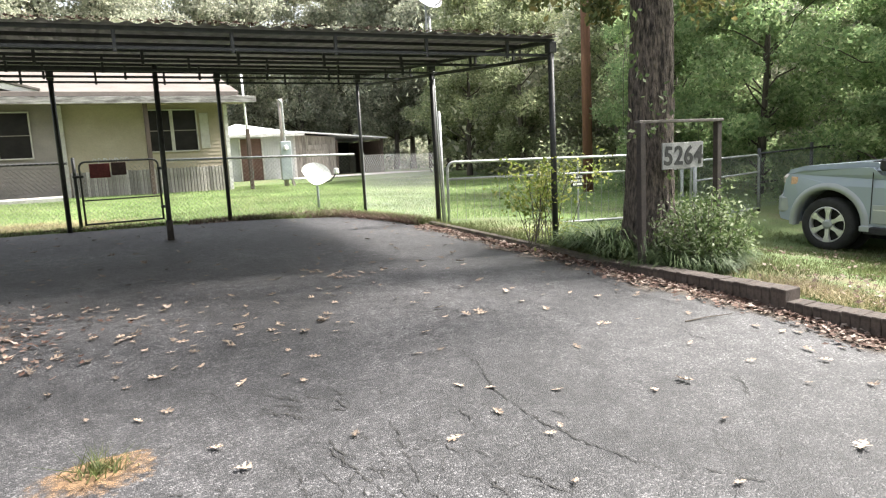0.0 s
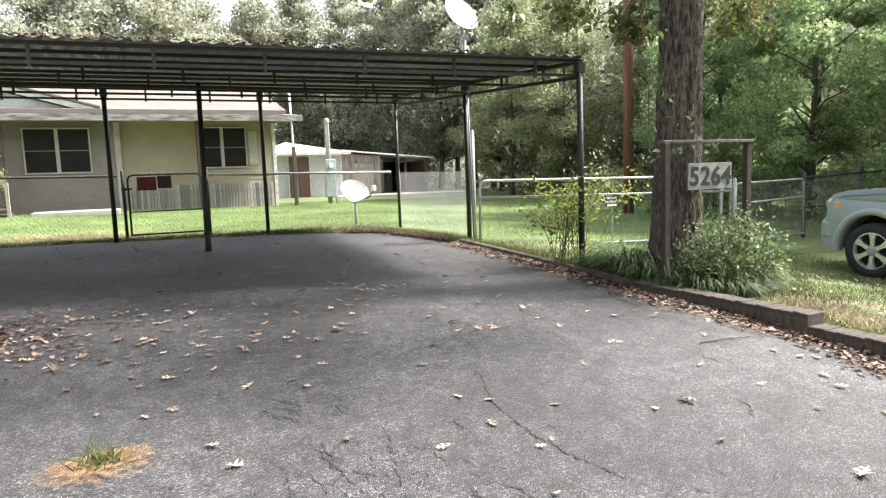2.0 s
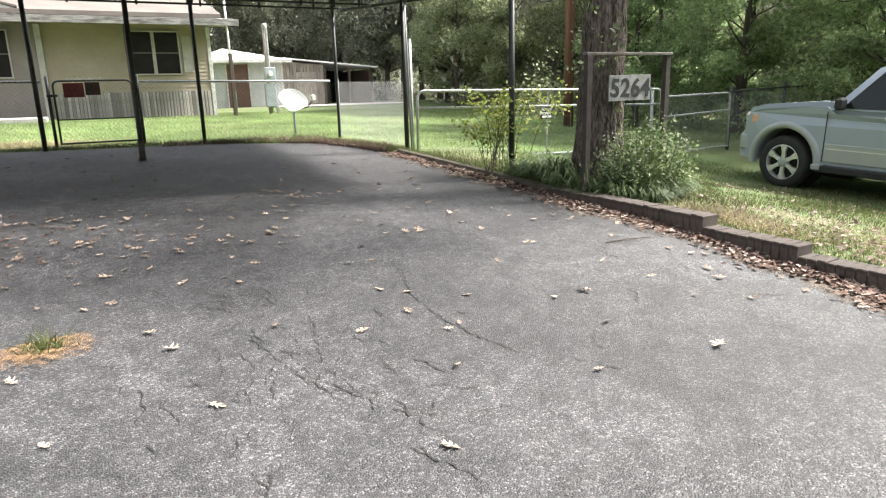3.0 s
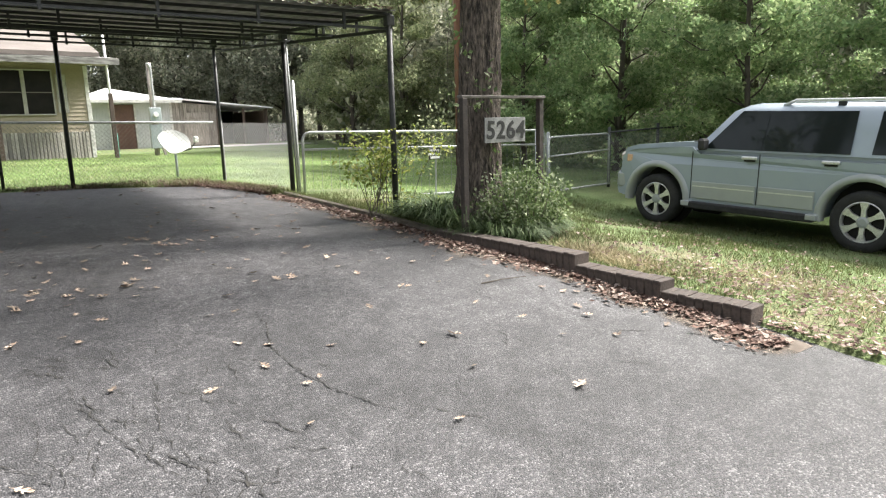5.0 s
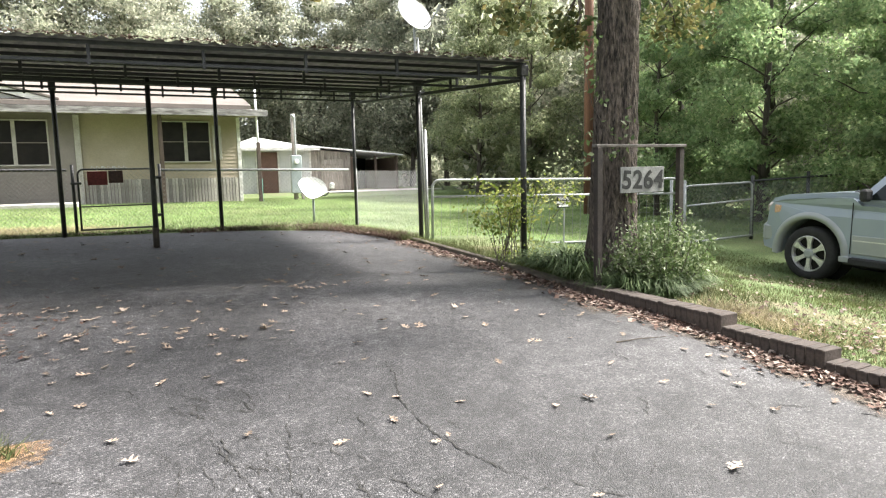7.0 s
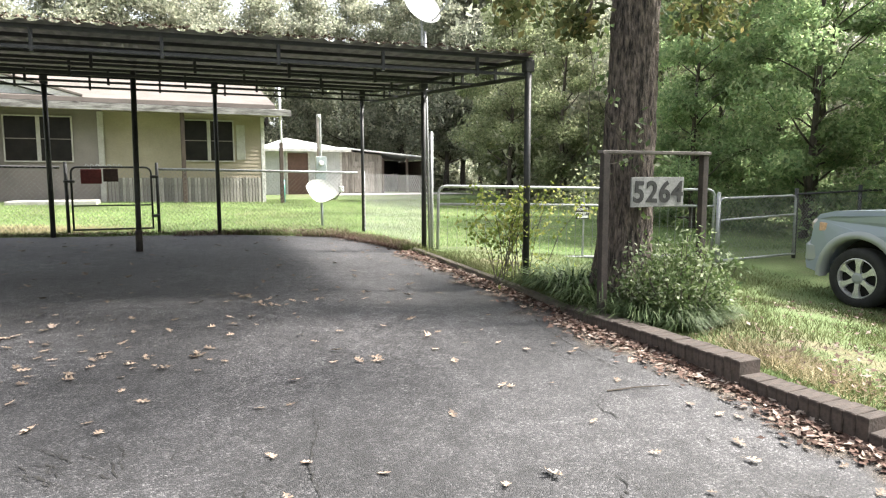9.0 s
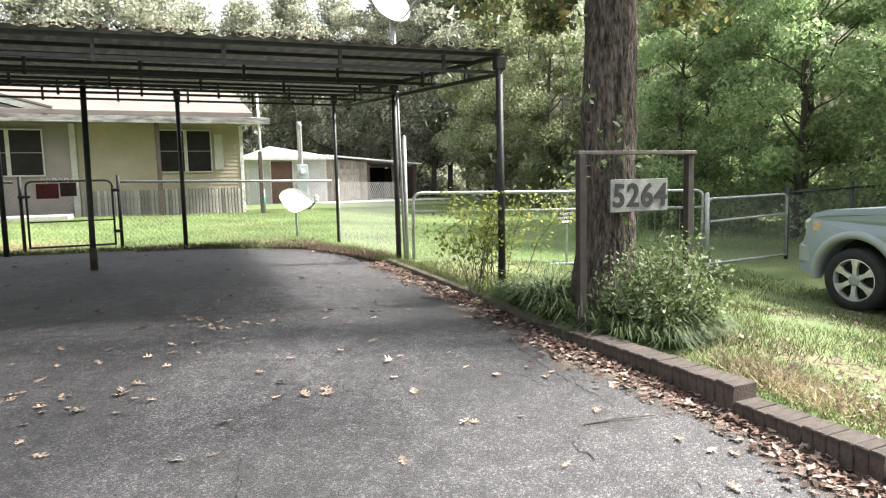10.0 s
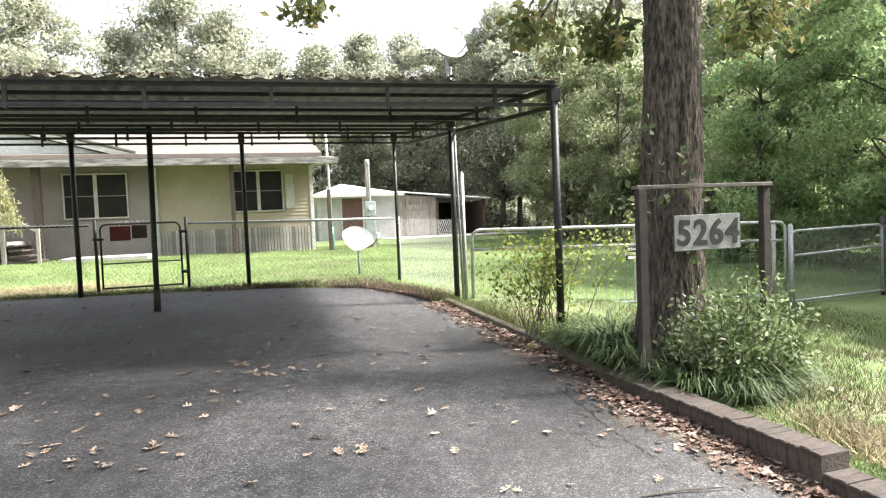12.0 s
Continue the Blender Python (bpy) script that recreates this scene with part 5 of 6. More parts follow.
for k in range(10):                                      # unseen trees added behind the walker, to cut sky light and reflections
    a = radians(165 + k * 19)
    far_spots.append((2 + 24 * math.cos(a), -2 + 21 * math.sin(a), rs2.uniform(0.85, 1.1)))
# more unseen trees on the left, added to block the open sky
for k in range(3):
    far_spots.append((-20 + rs2.uniform(-3, 1), 4 + k * 9, rs2.uniform(0.85, 1.1)))
grove("forest_tree", "tall forest oak with olive-green autumn leaves paled for haze", "far forest trees", (1, 2, 3, 4, 5, 6, 7), far_spots, L_FARWOOD_HAZY,
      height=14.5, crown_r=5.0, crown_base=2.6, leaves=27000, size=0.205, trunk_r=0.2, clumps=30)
mid_spots = [(14.9, 24.5, 1.0), (15.5, 21.5, 0.95), (17.5, 26, 1.1), (17.8, 18.6, 1.0), (20.5, 22, 1.1), (20, 15.8, 1.05), (23, 18.5, 1.1), (17.8, 30.8, 1.05), (18.5, 31, 1.1), (22.5, 27, 1.1), (25, 14, 1.1)]
mid_spots = [(x, y, s if x < 18 else s * 0.86) for x, y, s in mid_spots]
grove("forest_tree", "slender dark green forest tree beyond the fence", "forest trees beyond the fence", (11, 12, 13), mid_spots, L_FOREST,
      height=8.3, crown_r=2.4, crown_base=1.2, leaves=34000, size=0.105, trunk_r=0.13, clumps=30)
# spots with y below -4 are unseen trees, added to shade the right lawn
near_spots = [(14.6, 10.4, 1.0), (16.8, 11.9, 1.1), (14.9, 7.2, 0.95), (17.2, 8.6, 1.15), (15.8, 4.0, 1.0), (18.4, 5.4, 1.15), (15.9, 0.6, 0.95), (18.6, 1.8, 1.2), (17.3, -2.6, 1.05), (13.4, 12.7, 0.85), (16.2, -6.0, 1.2), (18.5, -9.0, 1.3), (14.8, -9.5, 1.2), (21.5, -5.0, 1.35), (20.8, 3.6, 1.35), (19.9, 9.6, 1.25), (20.6, -1.0, 1.2), (15.9, 14.3, 1.0)]
# the wood steps down away from the driveway, so that light reaches its edge
near_spots = [(x, y, s * 1.08 if x < 17 else min(s, 1.0) * 0.95) for x, y, s in near_spots]
grove("sapling_tree", "leafy bright green young tree at the wood's edge", "young trees at the wood's edge", (31, 32, 33), near_spots, L_BRIGHT,
      height=8.2, crown_r=2.1, crown_base=0.5, leaves=36000, size=0.092, trunk_r=0.085, clumps=32)

# dense wood behind, and thicket along its foot
nr = np.random.default_rng(5)
cl = []
for k in range(520):
    f = nr.uniform()
    if f < 0.42:
        x, y = nr.uniform(-45, 40), nr.uniform(54, 66)
        z = nr.uniform(0.5, 13.5)
    else:
        a = nr.uniform(-0.55, 1.0)
        r = nr.uniform(24, 38)
        x, y = 2 + r * math.cos(a), 4 + r * math.sin(a)
        z = nr.uniform(0.3, 8)
    cl.append((x, y, z, nr.uniform(1.2, 2.6)))
P = np.concatenate([np.array(c[:3]) + nr.normal(size=(620, 3)) * c[3] * np.array([0.7, 0.7, 0.5]) for c in cl])
P[:, 2] = np.maximum(P[:, 2], 0.3)
v, f = leaf_tris(P, 0.27, nr)
tagged(new("far_woods", array_mesh("far_woods", v, f, L_FARWOOD_HAZY)), "dense far woods closing the view, paled for haze", "woods", kind="stuff")


def thicket(name, label, spots, per, size, mat, seed):
    nr = np.random.default_rng(seed)
    P = []
    for x, y, r, h in spots:
        q = nr.normal(size=(per, 3)) * np.array([r * 0.5, r * 0.5, h * 0.34])
        q[:, 2] = np.abs(q[:, 2])
        P.append(q + np.array([x, y, gz(x, y)]))
    P = np.concatenate(P)
    v, f = leaf_quads(P, size, nr)
    return tagged(new(name, array_mesh(name, v, f, mat)), label, "undergrowth", kind="stuff")


thicket("thicket", "dark green thicket at the foot of the wood",
        [(4.5 + 0.5 * yy + rs2.uniform(0, 9), yy, rs2.uniform(0.8, 1.6), rs2.uniform(0.8, 2.2)) for yy in (15.5 + 0.27 * k for k in range(60))], 520, 0.13, L_FOREST, 8)
thicket("thicket", "bright green brush behind the parked car",
        [(14.0 + rs2.uniform(-0.6, 4), rs2.uniform(-3, 13), rs2.uniform(0.6, 1.2), rs2.uniform(0.8, 2.0)) for k in range(46)], 560, 0.1, L_BRIGHT, 9)
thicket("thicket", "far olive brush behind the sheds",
        [(rs2.uniform(-22, 30), rs2.uniform(43.5, 47), rs2.uniform(1.2, 2.2), rs2.uniform(1.5, 3.5)) for k in range(60)], 300, 0.34, L_FARWOOD_HAZY, 10)

# ---- the oak by the sign ----
OX, OY = 5.37, 5.19
OZ = gz(OX, OY)
oak = thing("oak_tree", (OX, OY, OZ - 0.05), "large oak with deeply furrowed grey-brown bark", "tree")
bm = bmesh.new()
seg, rings, last = 96, 170, None
for i in range(rings + 1):
    z = 6.6 * i / rings
    r0 = 0.252 - 0.013 * z + 0.13 * math.exp(-z * 3.2)
    ring = []
    for k in range(seg):
        a = 2 * math.pi * k / seg
        furrow = noise.noise(Vector((math.cos(a) * 3.4, math.sin(a) * 3.4, z * 0.85))) + 0.6 * noise.noise(Vector((math.cos(a) * 8, math.sin(a) * 8, z * 2.2 + 9)))
        flare = 0.05 * math.exp(-z * 3) * math.sin(a * 5 + 1)
        fine = noise.noise(Vector((math.cos(a) * 15, math.sin(a) * 15, z * 5.5 + 4)))
        r = r0 + 0.04 * abs(furrow) + 0.014 * fine - 0.012 + flare
        ring.append(bm.verts.new((0.035 * z + r * math.cos(a), 0.01 * z + r * math.sin(a), z - 0.1)))
    if last:
        for k in range(seg):
            bm.faces.new((last[k], last[(k + 1) % seg], ring[(k + 1) % seg], ring[k]))
    last = ring
bm.faces.new(last)
part("trunk", bm, M_BARK, oak, smooth=True)
rng = random.Random(77)
tips = [(-2.5, 2.6, 3.5, 0.3), (-0.75, 0.75, 2.9, 0.33), (-0.35, 0.35, 2.75, 0.3), (0.85, -0.05, 2.75, 0.4), (1.35, 0.4, 3.0, 0.45), (0.5, -0.5, 3.1, 0.3),
        (-0.45, 0.15, 2.55, 0.18), (2.0, 1.2, 3.7, 0.6), (-1.6, 0.4, 4.2, 0.6), (1.9, -0.6, 4.0, 0.6)]
for k in range(30):
    a = k * 2.4
    r = 1.0 + 2.6 * ((k * 0.37) % 1)
    tips.append((r * math.cos(a), r * math.sin(a) * 0.9 + 0.3, 4.6 + 3.6 * ((k * 0.61) % 1), rng.uniform(0.5, 0.95)))
nr = np.random.default_rng(12)
P = []
for x, y, z, r in tips:
    zi = min(6.3, z + 1.3 if z < 4.3 else z * 0.8 + 0.6) if x > -2 else 6.3
    bmx = bmesh.new()
    pts = limb(bmx, (0.035 * zi, 0.01 * zi, zi), (x, y, z), 0.05, 0.007, rng, n=6)
    for j in range(4):
        q = pts[3 + j % 4] + Vector((rng.uniform(-0.5, 0.5), rng.uniform(-0.5, 0.5), rng.uniform(-0.3, 0.25))) * r
        tube(bmx, [pts[2 + j % 4], q], [0.01, 0.004], 4)
    part("limb", bmx, M_BARK, oak)
    n = int(620 * r)
    P.append(np.array([x, y, z]) + nr.normal(size=(n, 3)) * r * np.array([0.45, 0.45, 0.28]))
v, f = leaf_quads(np.concatenate(P), 0.095, nr, droop=0.5, aspect=0.6)
share("crown", array_mesh("crown", v, f, L_OAK), oak)["label"] = "thinning olive-green leaf crown"

# drooping ornamental tree near the porch
wl = thing("weeping_tree", (-4.1, 18.2, gz(-4.1, 18.2)), "small weeping tree with yellowing leaves near the porch", "tree")
bm = tube(bmesh.new(), [(0, 0, -0.1), (0.05, 0, 1.2), (-0.05, 0.05, 2.6)], [0.09, 0.07, 0.04], 8)
P = []
for k in range(84):
    a = k * 2.4
    r = 0.25 + 1.05 * ((k * 0.618) % 1)
    x, y = r * math.cos(a), r * math.sin(a)
    zt = 2.85 - 0.45 * r * r + rng.uniform(-0.15, 0.15)
    tube(bm, [(0, 0, 2.3), (x * 0.6, y * 0.6, zt + 0.15), (x, y, zt - 0.3), (x * 1.08, y * 1.08, zt - 1.0)], [0.02, 0.012, 0.008, 0.004], 4)
    s = nr.uniform(0, 1, 130)
    P.append(np.stack([x * (0.8 + 0.28 * s), y * (0.8 + 0.28 * s), zt + 0.1 - 1.25 * s], 1) + nr.normal(size=(130, 3)) * 0.075)
part("trunk", bm, M_BARK_FAR, wl, smooth=True)
v, f = leaf_quads(np.concatenate(P), 0.085, nr, droop=1.2, aspect=0.4)
share("crown", array_mesh("crown", v, f, L_WILLOW), wl)

# ---- bed under the oak ----
def strap_clump(x, y, n, L, seed):
    """A tuft of arching strap leaves."""
    nr = np.random.default_rng(seed)
    vs, fs = [], []
    for k in range(n):
        a = nr.uniform(0, 2 * math.pi)
        l = L * nr.uniform(0.6, 1.2)
        h = l * nr.uniform(0.45, 0.8)
        o = Vector((math.cos(a), math.sin(a), 0))
        s = Vector((-o.y, o.x, 0)) * 0.0042
        i = len(vs)
        base = o * nr.uniform(0, 0.05)
        for f, w in ((0, 1), (0.35, 1.1), (0.7, 0.9), (1, 0.1)):
            c = base + o * l * f * 0.85 + Vector((0, 0, h * (1.9 * f - 1.55 * f * f)))
            vs += [c - s * w, c + s * w]
        for q in range(3):
            fs.append((i + 2 * q, i + 2 * q + 1, i + 2 * q + 3, i + 2 * q + 2))
    me = bpy.data.meshes.new("strap_leaves")
    me.from_pydata([tuple(p) for p in vs], [], fs)
    me.materials.append(L_STRAP)
    return me


STRAPS = [strap_clump(0, 0, 120, 0.40, s) for s in (41, 42, 43)]
for k, (x, y, s) in enumerate(((4.96, 5.4, 1.75), (5.0, 5.0, 1.5), (4.97, 5.75, 1.5), (5.12, 5.65, 1.7), (4.95, 6.0, 1.2), (5.1, 4.6, 1.0), (5.15, 4.57, 1.0), (5.35, 4.37, 1.05), (5.5, 4.37, 1.0), (5.72, 4.52, 1.0), (5.25, 4.32, 0.9), (5.45, 4.32, 0.8), (4.95, 5.15, 0.9), (5.0, 5.5, 1.0), (4.85, 5.25, 0.9), (5.05, 4.85, 0.8), (5.2, 4.17, 0.8), (4.86, 4.75, 0.8), (4.82, 5.0, 0.7), (5.0, 4.5, 1.1), (5.1, 4.37, 1.0), (5.25, 4.27, 0.9), (5.6, 4.42, 1.0), (5.75, 4.45, 1.0), (4.95, 5.9, 0.9), (5.85, 4.6, 0.9), (5.9, 4.75, 0.8), (5.4, 4.57, 1.2), (5.65, 4.52, 1.2))):
    g = thing("strap_leaf_clump", (x, y, gz(x, y) - 0.02), "arching dark green strap-leaved clump in the bed", "plant", "strap-leaved clumps", rz=k * 77)
    share("strap_leaves", STRAPS[k % 3], g, Matrix.Scale(s, 4))
bush = thing("bed_shrub", (5.45, 4.5, gz(5.45, 4.5)), "leafy low shrub with pale new leaves around the sign", "shrub")
bm = bmesh.new()
P = []
for k in range(46):
    a = k * 2.4
    r = 0.62 * math.sqrt((k + 0.5) / 46)
    x, y = r * math.cos(a) * 0.92, r * math.sin(a) * 0.75 + 0.05
    h = 0.58 - 0.4 * r + rng.uniform(-0.16, 0.26)
    tube(bm, [(x * 0.4, y * 0.4, 0), (x * 0.8, y * 0.8, h * 0.6), (x, y, h)], [0.008, 0.005, 0.003], 4)
    s = nr.uniform(0.1, 1.08, 120)[:, None]
    P.append(np.array([[x * 0.45, y * 0.45, 0.02]]) * (1 - s) + np.array([[x, y, h]]) * s + nr.normal(size=(120, 3)) * 0.055)
part("framework", bm, M_BARK_FAR, bush)
v, f = leaf_quads(np.concatenate(P), 0.046, nr, aspect=0.55)
share("leaves", array_mesh("leaves", v, f, L_BED), bush)

vine = thing("vine_bush", (5.0, 6.35, gz(5.0, 6.35)), "thin scrambling vine bush with yellow-green leaves on the carport post", "shrub")
bm = bmesh.new()
P = []
for k in range(20):
    a = rng.uniform(-0.6, 0.6)
    x1 = rng.uniform(-0.85, 1.1)
    h = rng.uniform(0.5, 1.05) if x1 < 0.5 else rng.uniform(0.75, 1.15)
    x0 = rng.uniform(-0.4, 0.3)
    y1 = rng.uniform(-0.25, 0.45)
    tube(bm, [(x0, 0, -0.05), (x0 + (x1 - x0) * 0.35, y1 * 0.4, h * 0.6), (x0 + (x1 - x0) * 0.75, y1 * 0.8, h * 0.95), (x1, y1, h * rng.uniform(0.85, 1.02))], [0.0055, 0.004, 0.0025, 0.0015], 4)
    s = nr.uniform(0.3, 1, 58)
    hh = h * np.interp(s, [0, 0.35, 0.75, 1], [0, 0.6, 0.95, 0.95])
    P.append(np.stack([x0 + (x1 - x0) * s, y1 * s, hh], 1) + nr.normal(size=(58, 3)) * 0.07)
    if k % 2:
        q = nr.normal(size=(22, 3)) * np.array([0.16, 0.25, 0.1]) + np.array([0.12, 0.05, 0.1])
        q[:, 2] = np.abs(q[:, 2])
        P.append(q)
part("framework", bm, M_BARK_FAR, vine)
v, f = leaf_quads(np.concatenate(P), 0.05, nr, aspect=0.65)
share("leaves", array_mesh("leaves", v, f, L_VINE), vine)

creeper = thing("trunk_creeper", (OX - 0.12, OY - 0.28, OZ + 1.0), "pale-leaved creeper hanging beside the oak trunk", "vine")
bm = bmesh.new()
P = []
for x0, z0, x1, z1, n in ((-0.05, 0.35, -0.5, 1.25, 26), (-0.5, 0.35, -0.38, 1.5, 22), (-0.6, 0.25, -0.1, 0.3, 24), (0.0, 0.2, 0.1, 0.8, 16), (0.1, 0.35, 0.45, 0.3, 14), (0.12, -0.5, 0.2, 0.1, 14)):
    mid = ((x0 + x1) / 2 + rng.uniform(-0.08, 0.08), rng.uniform(-0.08, 0.05), (z0 + z1) / 2)
    tube(bm, [(x0, 0, z0), mid, (x1, 0, z1)], 0.003, 4)
    s = nr.uniform(0, 1, n)
    P.append(np.stack([x0 + (x1 - x0) * s, 0 * s, z0 + (z1 - z0) * s], 1) + nr.normal(size=(n, 3)) * 0.035)
part("framework", bm, M_BARK_FAR, creeper)
v, f = leaf_quads(np.concatenate(P), 0.07, nr, droop=0.6, aspect=0.6)
share("leaves", array_mesh("leaves", v, f, L_BED), creeper)

# dark shrub by the concrete strip
db = thing("dark_shrub", (-2.62, 9.3, 0.72), "dark shaded shrub behind the concrete strip", "shrub")
part("framework", tube(bmesh.new(), [(0, 0, -0.3), (0.05, 0, 0.5)], [0.03, 0.01], 6), M_BARK_FAR, db)
v, f = leaf_quads(nr.normal(size=(1500, 3)) * np.array([0.14, 0.6, 0.16]) + np.array([0, 0, 0.3]), 0.08, nr)
share("leaves", array_mesh("leaves", v, f, L_FOREST), db)


# ---- grass, leaf litter, cracks ----
def scatter(n, x0, x1, y0, y1, rng):
    P = np.stack([rng.uniform(x0, x1, n), rng.uniform(y0, y1, n)], 1)
    P = P[~in_drive(P[:, 0], P[:, 1], 0.03)]
    return np.stack([P[:, 0], P[:, 1], lawn_z(P[:, 0], P[:, 1])], 1)


nr = np.random.default_rng(99)
P = scatter(120000, 4.75, 10.5, 0.2, 9.0, nr)
dens = np.array([noise.noise(Vector((p[0] * 0.9, p[1] * 0.9, 0))) for p in P[:, :2].tolist()])
P = P[dens + nr.uniform(-0.5, 0.5, len(P)) > 0.0]
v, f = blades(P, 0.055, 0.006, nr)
tagged(new("lawn_grass", array_mesh("lawn_grass", v, f, L_BLADE_SHADED)), "short patchy lawn grass beside the kerb, tree shade in its dark colour", "grass", kind="stuff")
P = scatter(230000, -6, 15, 9.4, 27, nr)
v, f = blades(P, 0.045, 0.012, nr)
tagged(new("lawn_grass", array_mesh("lawn_grass", v, f, L_YARD_SUNLIT)), "green yard grass behind the fence, sunlight in its bright colour", "grass", kind="stuff")
# taller weeds along the asphalt's back and right edges
E = []
for k in range(9000):
    y = nr.uniform(5.0, 11.7)
    E.append((float(drive_right(y)) + abs(nr.normal()) * 0.14 + 0.04, y))
for k in range(1500):
    E.append((nr.uniform(-2.0, 3.4), 11.78 + abs(nr.normal()) * 0.1))
E = np.array(E)
E = np.stack([E[:, 0], E[:, 1], lawn_z(E[:, 0], E[:, 1])], 1)
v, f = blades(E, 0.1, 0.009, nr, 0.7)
tagged(new("edge_weeds", array_mesh("edge_weeds", v, f, L_BLADE_SHADED)), "ragged weeds along the asphalt edge", "weeds", kind="stuff")


E = np.array([(float(drive_right(y)) + abs(nr.normal()) * 0.2 - 0.02, y) for y in nr.uniform(9.2, 11.2, 3600)] + [(nr.uniform(1.5, 4.4), 11.5 + abs(nr.normal()) * 0.16) for k in range(1000)])
E = np.stack([E[:, 0], E[:, 1], lawn_z(E[:, 0], E[:, 1])], 1)
v, f = blades(E, 0.11, 0.009, nr, 0.9)
tagged(new("dry_weeds", array_mesh("dry_weeds", v, f, L_DEAD)), "dry brown weeds at the asphalt's back corner", "weeds", kind="stuff")


E = np.concatenate([nr.normal(size=(9000, 2)) * np.array([0.85, 0.45]) + np.array([-1.0, 13.0]), nr.normal(size=(2600, 2)) * np.array([0.16, 0.3]) + np.array([5.3, 3.3]),
                    nr.normal(size=(2200, 2)) * np.array([0.5, 0.6]) + np.array([6.1, 1.9])])
E = E[(E[:, 1] > 12.2) | (E[:, 0] > 5.06)]
E = np.stack([E[:, 0], E[:, 1], lawn_z(E[:, 0], E[:, 1])], 1)
v, f = blades(E, 0.06, 0.011, nr, 1.0)
tagged(new("dry_grass", array_mesh("dry_grass", v, f, L_STRAW)), "straw-coloured dry grass patches in the lawn", "grass", kind="stuff")


def oak_leaf(L, seed):
    """A lobed, curled dry leaf, lying in the xy plane."""
    rng = random.Random(seed)
    bm = bmesh.new()
    along = (0, 0.12, 0.20, 0.36, 0.31, 0.42, 0.50, 0.70, 0.60, 0.70, 0.76, 0.93, 0.86, 1.0)
    wide = (0.012, 0.04, 0.17, 0.25, 0.07, 0.09, 0.27, 0.36, 0.10, 0.09, 0.17, 0.2, 0.06, 0.01)
    n = len(along)
    mid, lf, rt = [], [], []
    curl, twist = rng.uniform(0.05, 0.7), rng.uniform(-0.5, 0.5)
    for k in range(n):
        f = k / (n - 1)
        bend = L * 0.5 * curl * (f - 0.5) ** 2
        mid.append(bm.verts.new(((f - 0.5) * L, 0, bend)))
        for side, row in ((1, lf), (-1, rt)):
            w = L * wide[k] * rng.uniform(0.75, 1.15)
            a = along[k] + rng.uniform(-0.025, 0.025)
            row.append(bm.verts.new(((a - 0.5) * L, side * w, L * 0.5 * curl * (a - 0.5) ** 2 + w * (0.55 * curl + side * twist * (a - 0.3)) * rng.uniform(0.5, 1.3))))
    for k in range(n - 1):
        bm.faces.new((mid[k], mid[k + 1], lf[k + 1], lf[k]))
        bm.faces.new((rt[k], rt[k + 1], mid[k + 1], mid[k]))
    s = L * 0.5
    v = [bm.verts.new(p) for p in ((-s, 0.002, 0.0), (-s, -0.002, 0.0), (-s - L * 0.2, 0, 0.004))]
    bm.faces.new(v)
    return finish(bm, "leaf_blade", M_DEADLEAF)


LEAVES = [oak_leaf(L, s) for L, s in ((0.115, 1), (0.135, 2), (0.1, 3), (0.125, 4), (0.09, 5), (0.12, 6), (0.11, 7))]
spots = [(3.13, 4.11), (1.86, 2.43), (1.95, 2.47), (2.68, 2.55), (2.72, 2.13), (0.28, 3.56), (0.95, 3.75), (3.04, 1.64), (3.97, 3.44), (3.26, 3.55),
         (0.7, 5.9), (0.1, 4.5), (0.7, 3.74), (0.43, 3.05), (0.5, 2.81), (1.04, 2.87), (1.78, 3.68), (1.76, 3.12), (2.52, 4.31), (3.19, 4.75),
         (2.2, 2.81), (1.69, 2.05), (2.75, 3.29), (3.21, 3.57), (3.53, 2.58), (4.29, 2.77), (3.52, 2.2), (3.94, 2.36), (2.93, 2.56), (4.11, 4.1),
         (2.27, 5.06), (2.35, 5.73), (2.65, 6.22), (2.13, 6.24), (2.08, 6.6), (1.4, 5.79), (1.05, 5.21), (1.2, 4.84), (2.58, 5.08), (3.5, 6.0)]
rl = random.Random(4)
for k in range(330):                                     # more, thinning towards the right front
    x, y = rl.uniform(-1.0, 4.5), rl.uniform(1.2, 11.2)
    if y < 4.5 and rl.random() < 0.55:
        continue
    spots.append((x, y))
for k in range(75):                                      # thicker where the wind drops them
    spots.append((rl.gauss(0.5, 0.75), rl.gauss(5.4, 0.7)))
for k in range(22):
    c = ((2.3, 6.15), (2.05, 6.5), (1.35, 4.6))[k % 3]
    spots.append((c[0] + rl.gauss(0, 0.22), c[1] + rl.gauss(0, 0.1)))
for k in range(85):                                      # whole leaves on top of the drift by the kerb
    y = rl.uniform(1.4, 7.5)
    spots.append((4.6 - abs(rl.gauss(0.02, 0.16)), y))
spots = sorted(((x, y) for x, y in spots if y > 0.9), key=lambda p: p[1])
far_v, far_f = [], []
